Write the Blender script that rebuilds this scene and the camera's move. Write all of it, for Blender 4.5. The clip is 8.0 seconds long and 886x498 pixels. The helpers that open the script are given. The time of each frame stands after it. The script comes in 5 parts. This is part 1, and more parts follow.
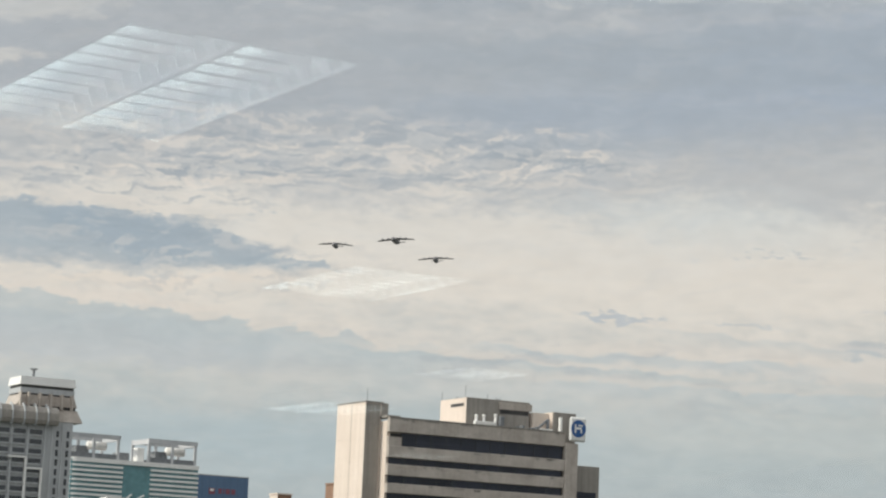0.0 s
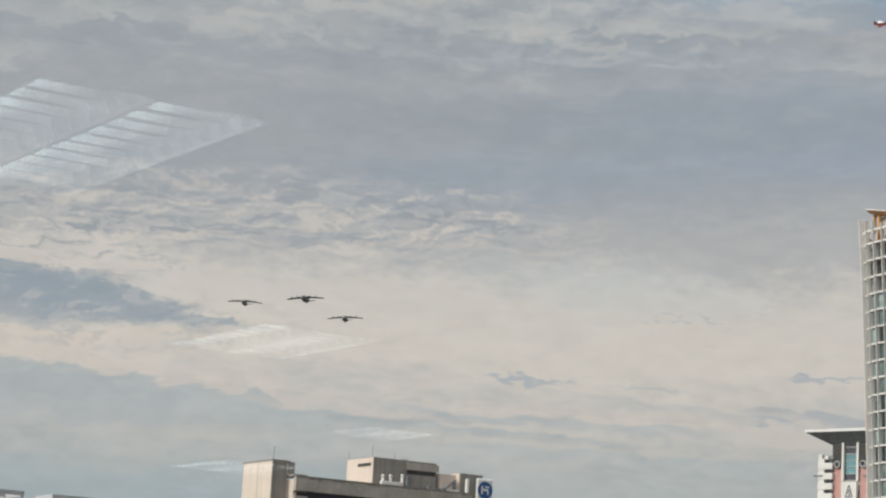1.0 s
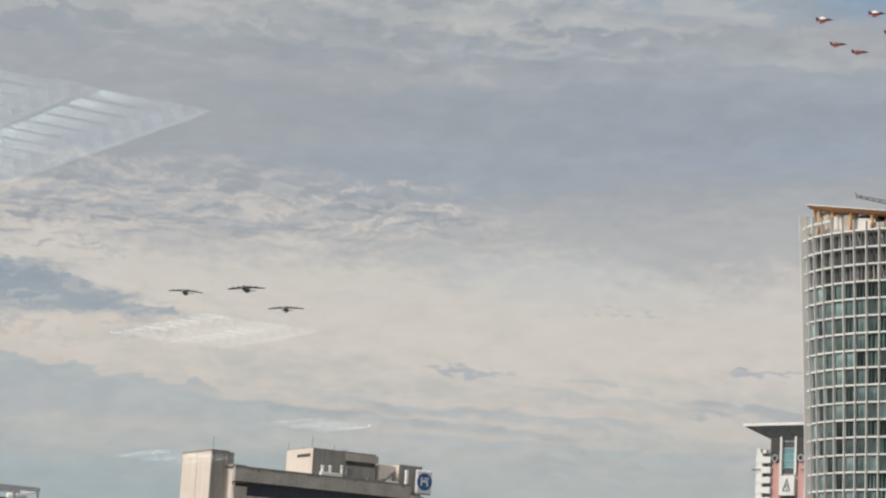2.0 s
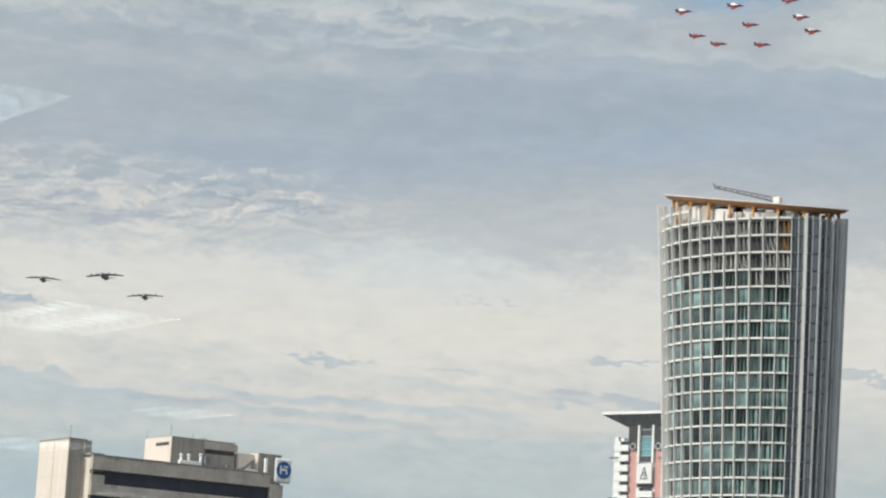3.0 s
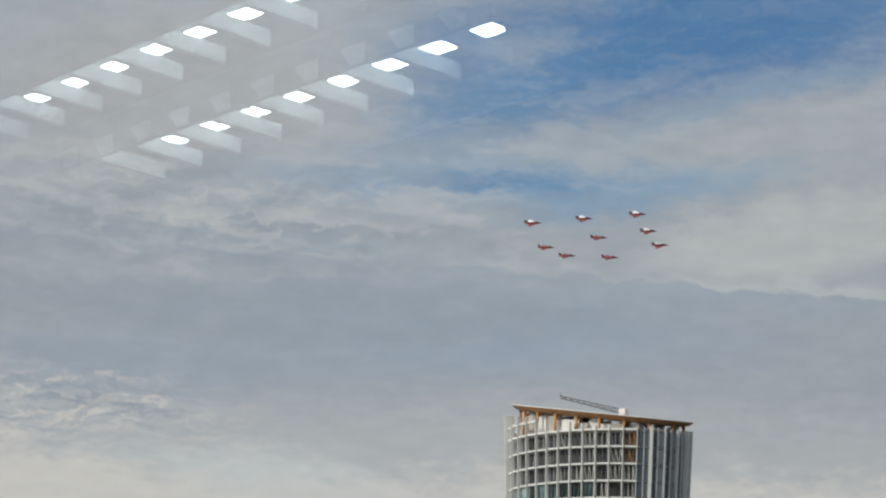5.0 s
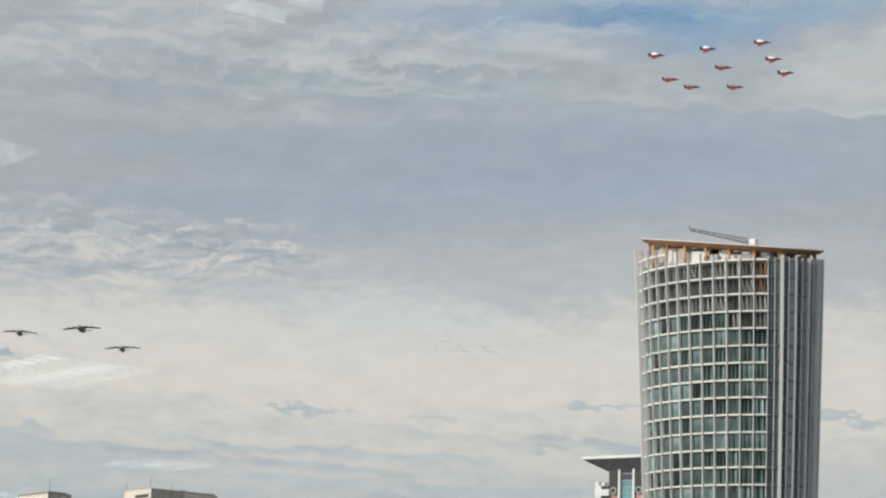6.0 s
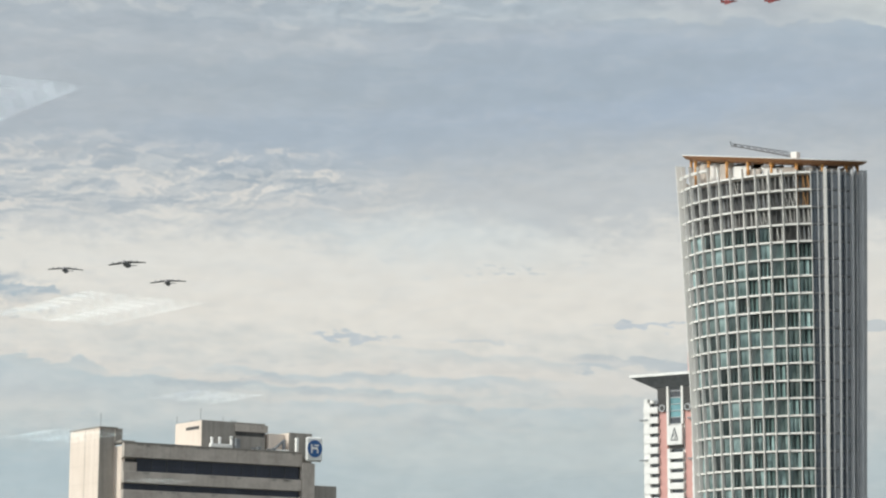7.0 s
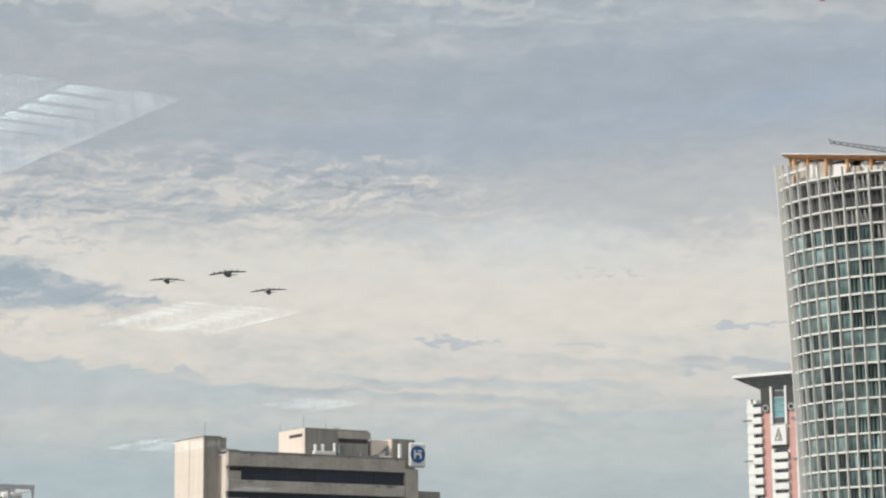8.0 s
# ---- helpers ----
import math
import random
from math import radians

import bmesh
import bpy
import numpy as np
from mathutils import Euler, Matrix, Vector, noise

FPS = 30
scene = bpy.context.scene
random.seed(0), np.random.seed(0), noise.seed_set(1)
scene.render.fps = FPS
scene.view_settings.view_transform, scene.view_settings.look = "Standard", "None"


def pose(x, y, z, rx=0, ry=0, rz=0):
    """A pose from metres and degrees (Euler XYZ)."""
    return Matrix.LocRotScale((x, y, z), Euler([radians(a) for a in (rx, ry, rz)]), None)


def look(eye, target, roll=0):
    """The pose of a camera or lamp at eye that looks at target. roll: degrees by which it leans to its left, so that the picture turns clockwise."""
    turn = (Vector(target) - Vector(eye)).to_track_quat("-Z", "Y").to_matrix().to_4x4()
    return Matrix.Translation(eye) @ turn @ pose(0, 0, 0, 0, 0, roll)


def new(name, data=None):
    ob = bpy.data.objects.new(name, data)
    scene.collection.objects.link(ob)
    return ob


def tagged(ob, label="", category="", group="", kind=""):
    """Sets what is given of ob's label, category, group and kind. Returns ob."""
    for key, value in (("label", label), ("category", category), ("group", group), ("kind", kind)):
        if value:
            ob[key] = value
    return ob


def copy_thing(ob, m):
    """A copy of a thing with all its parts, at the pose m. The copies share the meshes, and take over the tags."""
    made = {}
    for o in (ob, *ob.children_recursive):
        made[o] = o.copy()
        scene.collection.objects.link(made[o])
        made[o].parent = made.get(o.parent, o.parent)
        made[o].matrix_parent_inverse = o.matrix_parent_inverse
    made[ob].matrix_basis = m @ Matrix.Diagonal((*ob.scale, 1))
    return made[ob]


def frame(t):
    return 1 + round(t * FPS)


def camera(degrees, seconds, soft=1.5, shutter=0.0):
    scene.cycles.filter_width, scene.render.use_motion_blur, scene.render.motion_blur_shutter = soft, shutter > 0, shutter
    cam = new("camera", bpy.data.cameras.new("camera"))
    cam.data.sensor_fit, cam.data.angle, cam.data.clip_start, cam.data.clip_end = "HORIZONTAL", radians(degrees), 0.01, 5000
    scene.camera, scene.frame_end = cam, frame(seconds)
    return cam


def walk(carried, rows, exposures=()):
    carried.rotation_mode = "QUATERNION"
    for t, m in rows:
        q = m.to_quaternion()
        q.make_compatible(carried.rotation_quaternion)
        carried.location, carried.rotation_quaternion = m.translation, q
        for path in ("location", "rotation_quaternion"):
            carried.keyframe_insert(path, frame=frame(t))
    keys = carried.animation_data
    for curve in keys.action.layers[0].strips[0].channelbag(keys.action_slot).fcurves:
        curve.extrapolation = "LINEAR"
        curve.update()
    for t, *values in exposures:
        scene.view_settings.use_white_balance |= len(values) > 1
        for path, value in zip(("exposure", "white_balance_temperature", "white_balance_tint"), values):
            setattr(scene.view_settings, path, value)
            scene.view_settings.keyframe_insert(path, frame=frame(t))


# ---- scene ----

# ---- camera and its walk ----
EYE = Vector((0.0, 0.0, 38.0))
cam = camera(21.35, 8.0, soft=2.2)


def aim(yaw, pitch, roll):
    """The camera's pose from degrees: yaw to the right of +y, pitch up, roll as look()."""
    a, p = radians(yaw), radians(pitch)
    way = Vector((math.sin(a) * math.cos(p), math.cos(a) * math.cos(p), math.sin(p)))
    return look(EYE, EYE + way, roll)


walk(cam, [
    (0.0, aim(-6.590, 9.150, 2.45)),
    (0.5, aim(-5.456, 10.188, 2.925)),
    (1.0, aim(-4.438, 10.712, 3.05)),
    (1.2, aim(-4.13, 10.74, 3.08)),
    (2.3, aim(-2.230, 10.404, 3.296)),
    (2.5, aim(-1.549, 10.307, 3.229)),
    (3.0, aim(0.488, 10.486, 2.949)),
    (3.4, aim(2.040, 11.735, 2.863)),
    (3.5, aim(2.346, 12.211, 2.940)),
    (4.0, aim(3.645, 14.994, 3.130)),
    (4.2, aim(4.077, 15.842, 3.035)),
    (4.7, aim(4.35, 16.35, 3.15)),
    (5.3, aim(3.159, 14.436, 3.269)),
    (5.5, aim(2.488, 13.595, 3.105)),
    (6.0, aim(1.015, 11.654, 1.926)),
    (6.5, aim(0.329, 10.437, 0.972)),
    (7.0, aim(0.0, 9.785, 0.233)),
    (7.5, aim(-0.964, 9.530, -0.225)),
    (8.0, aim(-2.45, 9.90, -0.45)),
], exposures=[
    (0.0, 0.05, 6540, 7), (0.5, -0.09, 6540, 7), (1.0, -0.22, 6550, 8), (2.5, -0.03, 6470, 9), (3.0, 0.12, 6250, 5), (3.5, 0.06, 6250, 5),
    (4.0, -0.37, 6150, 5), (4.2, -0.45, 6150, 5), (5.5, -0.12, 6350, 7), (6.0, -0.03, 6320, 6), (7.0, 0.16, 6300, 5), (8.0, 0.08, 6420, 7)])

# ---- world and sun ----
SUN_AZ, SUN_EL = -112.0, 28.0


def link(tree, a, b):
    tree.links.new(a, b)


def math_node(tree, op, a, b=0.0, c=0.0, clamp=False):
    n = tree.nodes.new("ShaderNodeMath")
    n.operation, n.use_clamp = op, clamp
    for slot, v in zip(n.inputs, (a, b, c)):
        if isinstance(v, (int, float)):
            slot.default_value = v
        else:
            link(tree, v, slot)
    return n.outputs[0]


def vec_node(tree, op, a, b):
    n = tree.nodes.new("ShaderNodeVectorMath")
    n.operation = op
    for slot, v in zip(n.inputs, (a, b)):
        if isinstance(v, tuple):
            slot.default_value = v
        else:
            link(tree, v, slot)
    return n.outputs["Value"] if op == "LENGTH" else n.outputs[0]


def noise_node(tree, vec, scale, detail=4.0, rough=0.55, distortion=0.0):
    n = tree.nodes.new("ShaderNodeTexNoise")
    if tree == world.node_tree:
        n.noise_dimensions = "2D"
    n.inputs["Scale"].default_value, n.inputs["Detail"].default_value = scale, detail
    n.inputs["Roughness"].default_value, n.inputs["Distortion"].default_value = rough, distortion
    link(tree, vec, n.inputs["Vector"])
    return n


def map_node(tree, v, a, b, c=0.0, d=1.0):
    n = tree.nodes.new("ShaderNodeMapRange")
    n.interpolation_type = "SMOOTHSTEP"
    link(tree, v, n.inputs["Value"])
    for key, x in zip(("From Min", "From Max", "To Min", "To Max"), (a, b, c, d)):
        n.inputs[key].default_value = x
    return n.outputs[0]


def mix_node(tree, fac, a, b, blend="MIX"):
    n = tree.nodes.new("ShaderNodeMix")
    n.data_type, n.blend_type = "RGBA", blend
    for slot, v in ((n.inputs[0], fac), (n.inputs[6], a), (n.inputs[7], b)):
        if isinstance(v, (int, float)):
            slot.default_value = v
        elif isinstance(v, tuple):
            slot.default_value = (*v, 1.0)
        else:
            link(tree, v, slot)
    return n.outputs[2]


def srgb(r, g, b):
    return tuple((v / 255 / 12.92) if v < 11 else ((v / 255 + 0.055) / 1.055) ** 2.4 for v in (r, g, b))


world = bpy.data.worlds.new("cloudy_sky")
scene.world = world
world.use_nodes = True
wt = world.node_tree
wt.nodes.clear()
sky = wt.nodes.new("ShaderNodeTexSky")
sky.sky_type, sky.sun_disc = "NISHITA", False
sky.sun_elevation, sky.sun_rotation = radians(SUN_EL), radians(SUN_AZ)
sky.air_density, sky.dust_density, sky.ozone_density = 1.0, 1.5, 2.0
coord = wt.nodes.new("ShaderNodeTexCoord")
split = wt.nodes.new("ShaderNodeSeparateXYZ")
link(wt, coord.outputs["Generated"], split.inputs[0])
azim = math_node(wt, "MULTIPLY", math_node(wt, "ARCTAN2", split.outputs[0], split.outputs[1]), 57.29578)
elev = math_node(wt, "MULTIPLY", math_node(wt, "ARCSINE", split.outputs[2]), 57.29578)
join = wt.nodes.new("ShaderNodeCombineXYZ")
link(wt, azim, join.inputs[0])
link(wt, elev, join.inputs[1])
place = join.outputs[0]
# clouds are drawn out sideways and torn at two scales
flat = vec_node(wt, "MULTIPLY", place, (0.42, 1.0, 1.0))
warp_a = noise_node(wt, flat, 0.55, 3.0, 0.55)
warp_b = noise_node(wt, flat, 2.4, 4.0, 0.62)
wa = vec_node(wt, "MULTIPLY", vec_node(wt, "SUBTRACT", warp_a.outputs["Color"], (0.5, 0.5, 0.5)), (2.2, 0.8, 0.0))
wb = vec_node(wt, "MULTIPLY", vec_node(wt, "SUBTRACT", warp_b.outputs["Color"], (0.5, 0.5, 0.5)), (1.9, 0.62, 0.0))
warp_c = noise_node(wt, flat, 7.0, 4.0, 0.68)
wc = vec_node(wt, "MULTIPLY", vec_node(wt, "SUBTRACT", warp_c.outputs["Color"], (0.5, 0.5, 0.5)), (0.9, 0.34, 0.0))
torn = vec_node(wt, "ADD", vec_node(wt, "ADD", vec_node(wt, "ADD", place, wa), wb), wc)

# the wide sheet: hazy low, bright in the middle heights, a grey deck above, open sky far up
def stops_of(value, stops):
    n = wt.nodes.new("ShaderNodeValToRGB")
    n.color_ramp.interpolation = "EASE"
    link(wt, value, n.inputs[0])
    e = n.color_ramp.elements
    while len(e) < len(stops):
        e.new(0.5)
    for slot, (pos, tint) in zip(e, stops):
        slot.position, slot.color = pos / 40, (*tint, 1)
    return n.outputs[0]


deck = noise_node(wt, flat, 0.28, 5.0, 0.6)
sway = math_node(wt, "MULTIPLY_ADD", warp_a.outputs[0], 1.6, math_node(wt, "SUBTRACT", elev, 0.8))
sway = math_node(wt, "MULTIPLY_ADD", warp_b.outputs[0], 1.5, math_node(wt, "SUBTRACT", sway, 0.75))
sway = math_node(wt, "MULTIPLY_ADD", warp_c.outputs[0], 0.9, math_node(wt, "SUBTRACT", sway, 0.45))
colour = stops_of(math_node(wt, "DIVIDE", sway, 40.0, clamp=True), [
    (0.0, srgb(166, 178, 185)), (4.5, srgb(184, 192, 194)), (6.5, srgb(205, 204, 201)), (8.2, srgb(225, 218, 210)), (9.7, srgb(222, 217, 211)),
    (11.0, srgb(192, 193, 195)), (12.8, srgb(176, 181, 188)), (16.0, srgb(180, 184, 190)), (21.0, srgb(190, 194, 199)), (40.0, srgb(244, 244, 245))])
open_sky = mix_node(wt, 1.0, sky.outputs[0], (0.075, 0.082, 0.086), "MULTIPLY")
gap = map_node(wt, deck.outputs[0], 0.48, 0.66)
high = map_node(wt, elev, 19.0, 27.0, 0.0, 0.85)
colour = mix_node(wt, math_node(wt, "MULTIPLY", gap, high), colour, open_sky)


def cloud(az, el, wide, tall, turn, tint, amount=1.0, edge=0.6):
    """A bank of cloud, or a gap in it, with a torn rim; edge: how soft its rim is."""
    global colour
    n = wt.nodes.new("ShaderNodeMapping")
    n.vector_type = "TEXTURE"
    n.inputs["Location"].default_value = (az, el, 0)
    n.inputs["Rotation"].default_value = (0, 0, radians(turn))
    n.inputs["Scale"].default_value = (wide, tall, 1000)
    link(wt, torn, n.inputs["Vector"])
    r = vec_node(wt, "LENGTH", n.outputs[0], (0, 0, 0))
    mask = map_node(wt, r, 1.0 + edge * 0.4, 1.0 - edge * (1.0 if edge > 0.65 else 0.7), 0.0, amount)
    colour = mix_node(wt, mask, colour, tint)


cloud(4.61, 13.85, 8.82, 1.31, -0, srgb(165, 178, 196), 0.75, 0.80)  # steel band under the deck
cloud(-2.71, 12.50, 5.70, 0.88, 1, srgb(165, 176, 190), 0.65, 0.80)  # dark part of the deck
cloud(-11.76, 13.68, 6.33, 1.17, 1, srgb(177, 181, 187), 0.60, 0.80)  # grey deck, far side
cloud(-17.31, 14.62, 2.27, 0.56, 7, srgb(202, 202, 202), 0.80, 0.60)  # pale break in the deck
cloud(-17.78, 13.18, 1.05, 0.18, 3, srgb(211, 208, 205), 0.70, 0.70)  # pale wisp
cloud(0.18, 15.54, 5.02, 0.38, -0, srgb(192, 200, 207), 0.70, 0.70)  # high pale veil
cloud(-14.17, 7.62, 2.22, 0.13, -3, srgb(223, 214, 206), 0.70, 0.50)  # cream streak
cloud(-15.69, 6.58, 7.08, 0.67, -1, srgb(190, 195, 199), 0.80, 0.50)  # low grey bank
cloud(1.57, 6.66, 4.87, 0.35, -3, srgb(219, 212, 205), 0.75, 0.50)  # warm shelf
cloud(-10.76, 4.25, 8.23, 0.82, 1, srgb(177, 190, 196), 0.70, 0.70)  # low blue-grey haze
cloud(2.98, 4.87, 6.91, 0.69, -2, srgb(196, 200, 199), 0.60, 0.70)  # low haze
cloud(-1.96, 7.78, 1.11, 0.09, -1, srgb(192, 196, 200), 0.80, 0.50)  # thin dark streak
cloud(0.97, 7.51, 1.03, 0.06, -0, srgb(198, 200, 202), 0.70, 0.50)  # thin dark streak
cloud(0.33, 9.96, 3.87, 0.73, -1, srgb(206, 212, 214), 0.35, 0.80)  # pale blue opening
cloud(-0.71, 10.26, 4.21, 0.48, -0, srgb(211, 214, 214), 0.35, 0.80)  # faint opening
cloud(4.77, 6.94, 1.9, 0.17, -1, srgb(176, 184, 191), 0.65, 0.50)  # slate wedge
cloud(11.33, 7.79, 1.1, 0.12, -3, srgb(178, 186, 193), 0.65, 0.40)  # slate wedge
cloud(-2.01, 7.76, 1.18, 0.07, -2, srgb(188, 193, 199), 0.70, 0.60)  # dark streak
cloud(5.00, 8.01, 1.25, 0.07, -1, srgb(186, 192, 200), 0.80, 0.45)  # dark streak
cloud(4.16, 17.34, 6.22, 1.04, 3, srgb(157, 179, 203), 0.70, 0.80)  # blue veil
cloud(10.31, 21.26, 8.86, 2.06, 9, srgb(88, 134, 184), 0.95, 0.70)  # deep blue sky
cloud(5.57, 19.50, 3.79, 1.10, 15, srgb(107, 148, 189), 0.75, 0.80)  # deep blue sky
cloud(5.67, 17.41, 2.74, 0.36, 1, srgb(102, 148, 191), 0.70, 0.90)  # blue gap
cloud(8.4, 17.3, 3.6, 0.8, 8, srgb(136, 168, 198), 0.6, 0.8)  # thin blue behind the veil
cloud(7.93, 18.46, 4.35, 0.30, 11, srgb(178, 190, 202), 0.5, 0.70)  # veil in the blue
cloud(6.09, 20.68, 1.62, 0.52, 13, srgb(173, 184, 198), 0.65, 0.80)  # veil in the blue
cloud(11.78, 19.78, 3.36, 0.33, 17, srgb(148, 173, 198), 0.60, 0.80)  # veil in the blue
cloud(10.40, 17.59, 2.89, 0.41, 9, srgb(159, 182, 202), 0.60, 0.80)  # veil in the blue
cloud(13.2, 16.35, 4.4, 1.1, 9, srgb(202, 204, 203), 0.90, 0.60)  # bright cloud wall
cloud(-3.40, 19.04, 5.09, 2.20, 7, srgb(189, 189, 190), 0.80, 0.60)  # grey deck above
cloud(0.16, 13.96, 9.92, 0.76, 1, srgb(165, 173, 182), 0.60, 0.60)  # grey floor of the deck
cloud(3.48, 15.30, 1.00, 0.07, 0, srgb(190, 195, 200), 0.70, 0.60)  # bright seam
cloud(-3.07, 15.44, 1.28, 0.11, -1, srgb(190, 194, 198), 0.70, 0.60)  # bright seam

# banks of heaped cloud: a scalloped crest against paler cloud behind, fading out downwards
cell = wt.nodes.new("ShaderNodeTexVoronoi")
cell.voronoi_dimensions, cell.feature, cell.inputs["Scale"].default_value = "2D", "SMOOTH_F1", 1.0
cell.inputs["Smoothness"].default_value = 0.2
link(wt, vec_node(wt, "MULTIPLY", vec_node(wt, "ADD", place, wb), (0.75, 0.9, 1.0)), cell.inputs["Vector"])
tear = noise_node(wt, flat, 2.2, 6.0, 0.66)
patchy = map_node(wt, noise_node(wt, vec_node(wt, "ADD", flat, (7.0, 3.0, 0.0)), 0.45, 2.0, 0.5).outputs[0], 0.36, 0.6, 0.4, 1.0)


def bank(az0, az1, el, slope, depth, dark, amount, behind=None, above=0.6, pale=0.8, heap=0.3, ragged=0.22, fade=1.6, broken=True):
    """A bank between two directions; el and slope: its crest, at az 0; depth and above: how far the shade and the pale cloud behind it reach."""
    global colour
    crest = math_node(wt, "MULTIPLY_ADD", azim, slope, el + heap * 0.5 - ragged * 0.5)
    crest = math_node(wt, "MULTIPLY_ADD", cell.outputs["Distance"], -heap * 1.4, crest)
    crest = math_node(wt, "MULTIPLY_ADD", tear.outputs[0], ragged * 2.0, math_node(wt, "SUBTRACT", crest, ragged * 0.5))
    under = math_node(wt, "SUBTRACT", crest, elev)
    width = math_node(wt, "MULTIPLY", map_node(wt, azim, az0 - fade, az0 + fade), map_node(wt, azim, az1 + fade, az1 - fade))
    width = math_node(wt, "MULTIPLY", width, patchy) if broken else width
    if behind:
        f = math_node(wt, "MULTIPLY", map_node(wt, under, -above, 0.0), map_node(wt, under, 0.07, -0.01))
        colour = mix_node(wt, math_node(wt, "MULTIPLY", math_node(wt, "MULTIPLY", f, width), pale), colour, behind)
    f = math_node(wt, "MULTIPLY", map_node(wt, under, -0.01, 0.09), map_node(wt, under, depth, depth * 0.12))
    colour = mix_node(wt, math_node(wt, "MULTIPLY", math_node(wt, "MULTIPLY", f, width), amount), colour, dark)


bank(-24.0, 4.5, 16.15, 0.035, 1.3, srgb(167, 175, 184), 0.75, srgb(200, 202, 202), 0.9, 0.7, 0.5, 0.3)
bank(-20.0, 6.0, 16.75, 0.02, 0.7, srgb(178, 184, 190), 0.6, srgb(203, 204, 203), 0.5, 0.5, 0.4, 0.3)
bank(-9.0, 3.0, 15.42, 0.0, 0.55, srgb(164, 172, 182), 0.5, srgb(196, 200, 203), 0.22, 0.5, 0.2, 0.2)
bank(4.2, 19.0, 15.62, -0.05, 0.9, srgb(168, 180, 193), 0.65, srgb(205, 208, 208), 0.4, 0.75, 0.24, 0.2)
bank(-26.0, -12.6, 9.5, -0.015, 1.3, srgb(163, 175, 186), 0.85, srgb(218, 211, 204), 0.5, 0.45, 0.34, 0.34, 1.6, False)
cloud(-17.0, 9.0, 5.0, 0.75, -2, srgb(170, 180, 189), 0.8, 0.5)  # body of the slate bank
cloud(-13.6, 9.05, 3.2, 0.46, -6, srgb(163, 175, 186), 0.85, 0.35)  # tip of the slate bank
cloud(-11.0, 8.62, 1.8, 0.12, -5, srgb(170, 181, 190), 0.8, 0.4)  # slate tail
cloud(-13.2, 8.12, 3.6, 0.15, 3, srgb(229, 219, 209), 0.8, 0.4)  # cream streak
bank(-26.0, -9.7, 8.45, -0.025, 0.4, srgb(172, 182, 190), 0.75, None, 0.0, 0.0, 0.2, 0.2, 0.7, False)
bank(-26.0, -6.0, 6.15, -0.09, 1.3, srgb(184, 193, 197), 0.7, srgb(226, 217, 208), 0.6, 0.6, 0.26, 0.3, 1.8, False)
bank(-5.6, 2.6, 6.75, -0.02, 0.6, srgb(188, 196, 200), 0.7, srgb(223, 215, 207), 0.4, 0.5, 0.2, 0.2, 1.2)
bank(-4.0, 4.5, 6.0, -0.02, 0.5, srgb(186, 195, 199), 0.6, srgb(214, 208, 202), 0.3, 0.5, 0.16, 0.18, 1.2)

bank(-9.0, 0.5, 6.3, -0.05, 0.35, srgb(187, 195, 198), 0.6, srgb(222, 214, 206), 0.25, 0.7, 0.16, 0.22, 1.5)
bank(-1.5, 6.0, 7.35, -0.1, 0.3, srgb(200, 202, 202), 0.5, srgb(226, 218, 210), 0.3, 0.5, 0.14, 0.18, 1.2)

# relief of the cloud base: lit crowns and shaded hollows, strong in the broken belts and faint elsewhere
def belt(az, el, wide, tall, turn, amount):
    n = wt.nodes.new("ShaderNodeMapping")
    n.vector_type = "TEXTURE"
    n.inputs["Location"].default_value = (az, el, 0)
    n.inputs["Rotation"].default_value = (0, 0, radians(turn))
    n.inputs["Scale"].default_value = (wide, tall, 1000)
    link(wt, torn, n.inputs["Vector"])
    return map_node(wt, vec_node(wt, "LENGTH", n.outputs[0], (0, 0, 0)), 1.3, 0.35, 0.0, amount)


heaped = vec_node(wt, "MULTIPLY", vec_node(wt, "ADD", vec_node(wt, "ADD", place, wa), vec_node(wt, "MULTIPLY", wb, (0.6, 0.6, 0.0))), (0.46, 1.15, 1.0))
body = noise_node(wt, heaped, 1.5, 6.0, 0.58)
body_up = noise_node(wt, vec_node(wt, "ADD", heaped, (-0.04, 0.11, 0.0)), 1.5, 6.0, 0.58)
slant = math_node(wt, "SUBTRACT", body.outputs[0], body_up.outputs[0])
broad = noise_node(wt, heaped, 0.62, 5.0, 0.55)
broad_up = noise_node(wt, vec_node(wt, "ADD", heaped, (-0.08, 0.24, 0.0)), 0.62, 5.0, 0.55)
slope = math_node(wt, "SUBTRACT", broad.outputs[0], broad_up.outputs[0])


def relief(turned, base, specs, bright, dim):
    global colour
    strength = base
    for spec in specs:
        strength = math_node(wt, "ADD", belt(*spec), strength)
    lit = math_node(wt, "MULTIPLY", map_node(wt, turned, 0.01, 0.11), strength, clamp=True)
    hollow = math_node(wt, "MULTIPLY", map_node(wt, turned, -0.01, -0.11), strength, clamp=True)
    colour = mix_node(wt, lit, colour, bright)
    colour = mix_node(wt, hollow, colour, dim)


relief(slope, 0.06, ((-4.0, 16.2, 12.0, 1.6, 1, 0.45), (7.0, 18.6, 8.0, 1.8, 6, 0.16), (-2.0, 6.3, 14.0, 0.8, -3, 0.2), (-12.0, 12.0, 6.0, 1.2, 0, 0.25)), srgb(210, 209, 207), srgb(160, 168, 178))
relief(slant, 0.05, ((-9.5, 11.3, 8.5, 1.05, -1, 0.5), (-14.0, 10.4, 4.0, 0.8, -2, 0.45), (-4.2, 11.5, 3.2, 0.55, 0, 0.3), (-13.0, 8.6, 4.5, 1.0, -2, 0.25)), srgb(226, 218, 211), srgb(160, 169, 179))
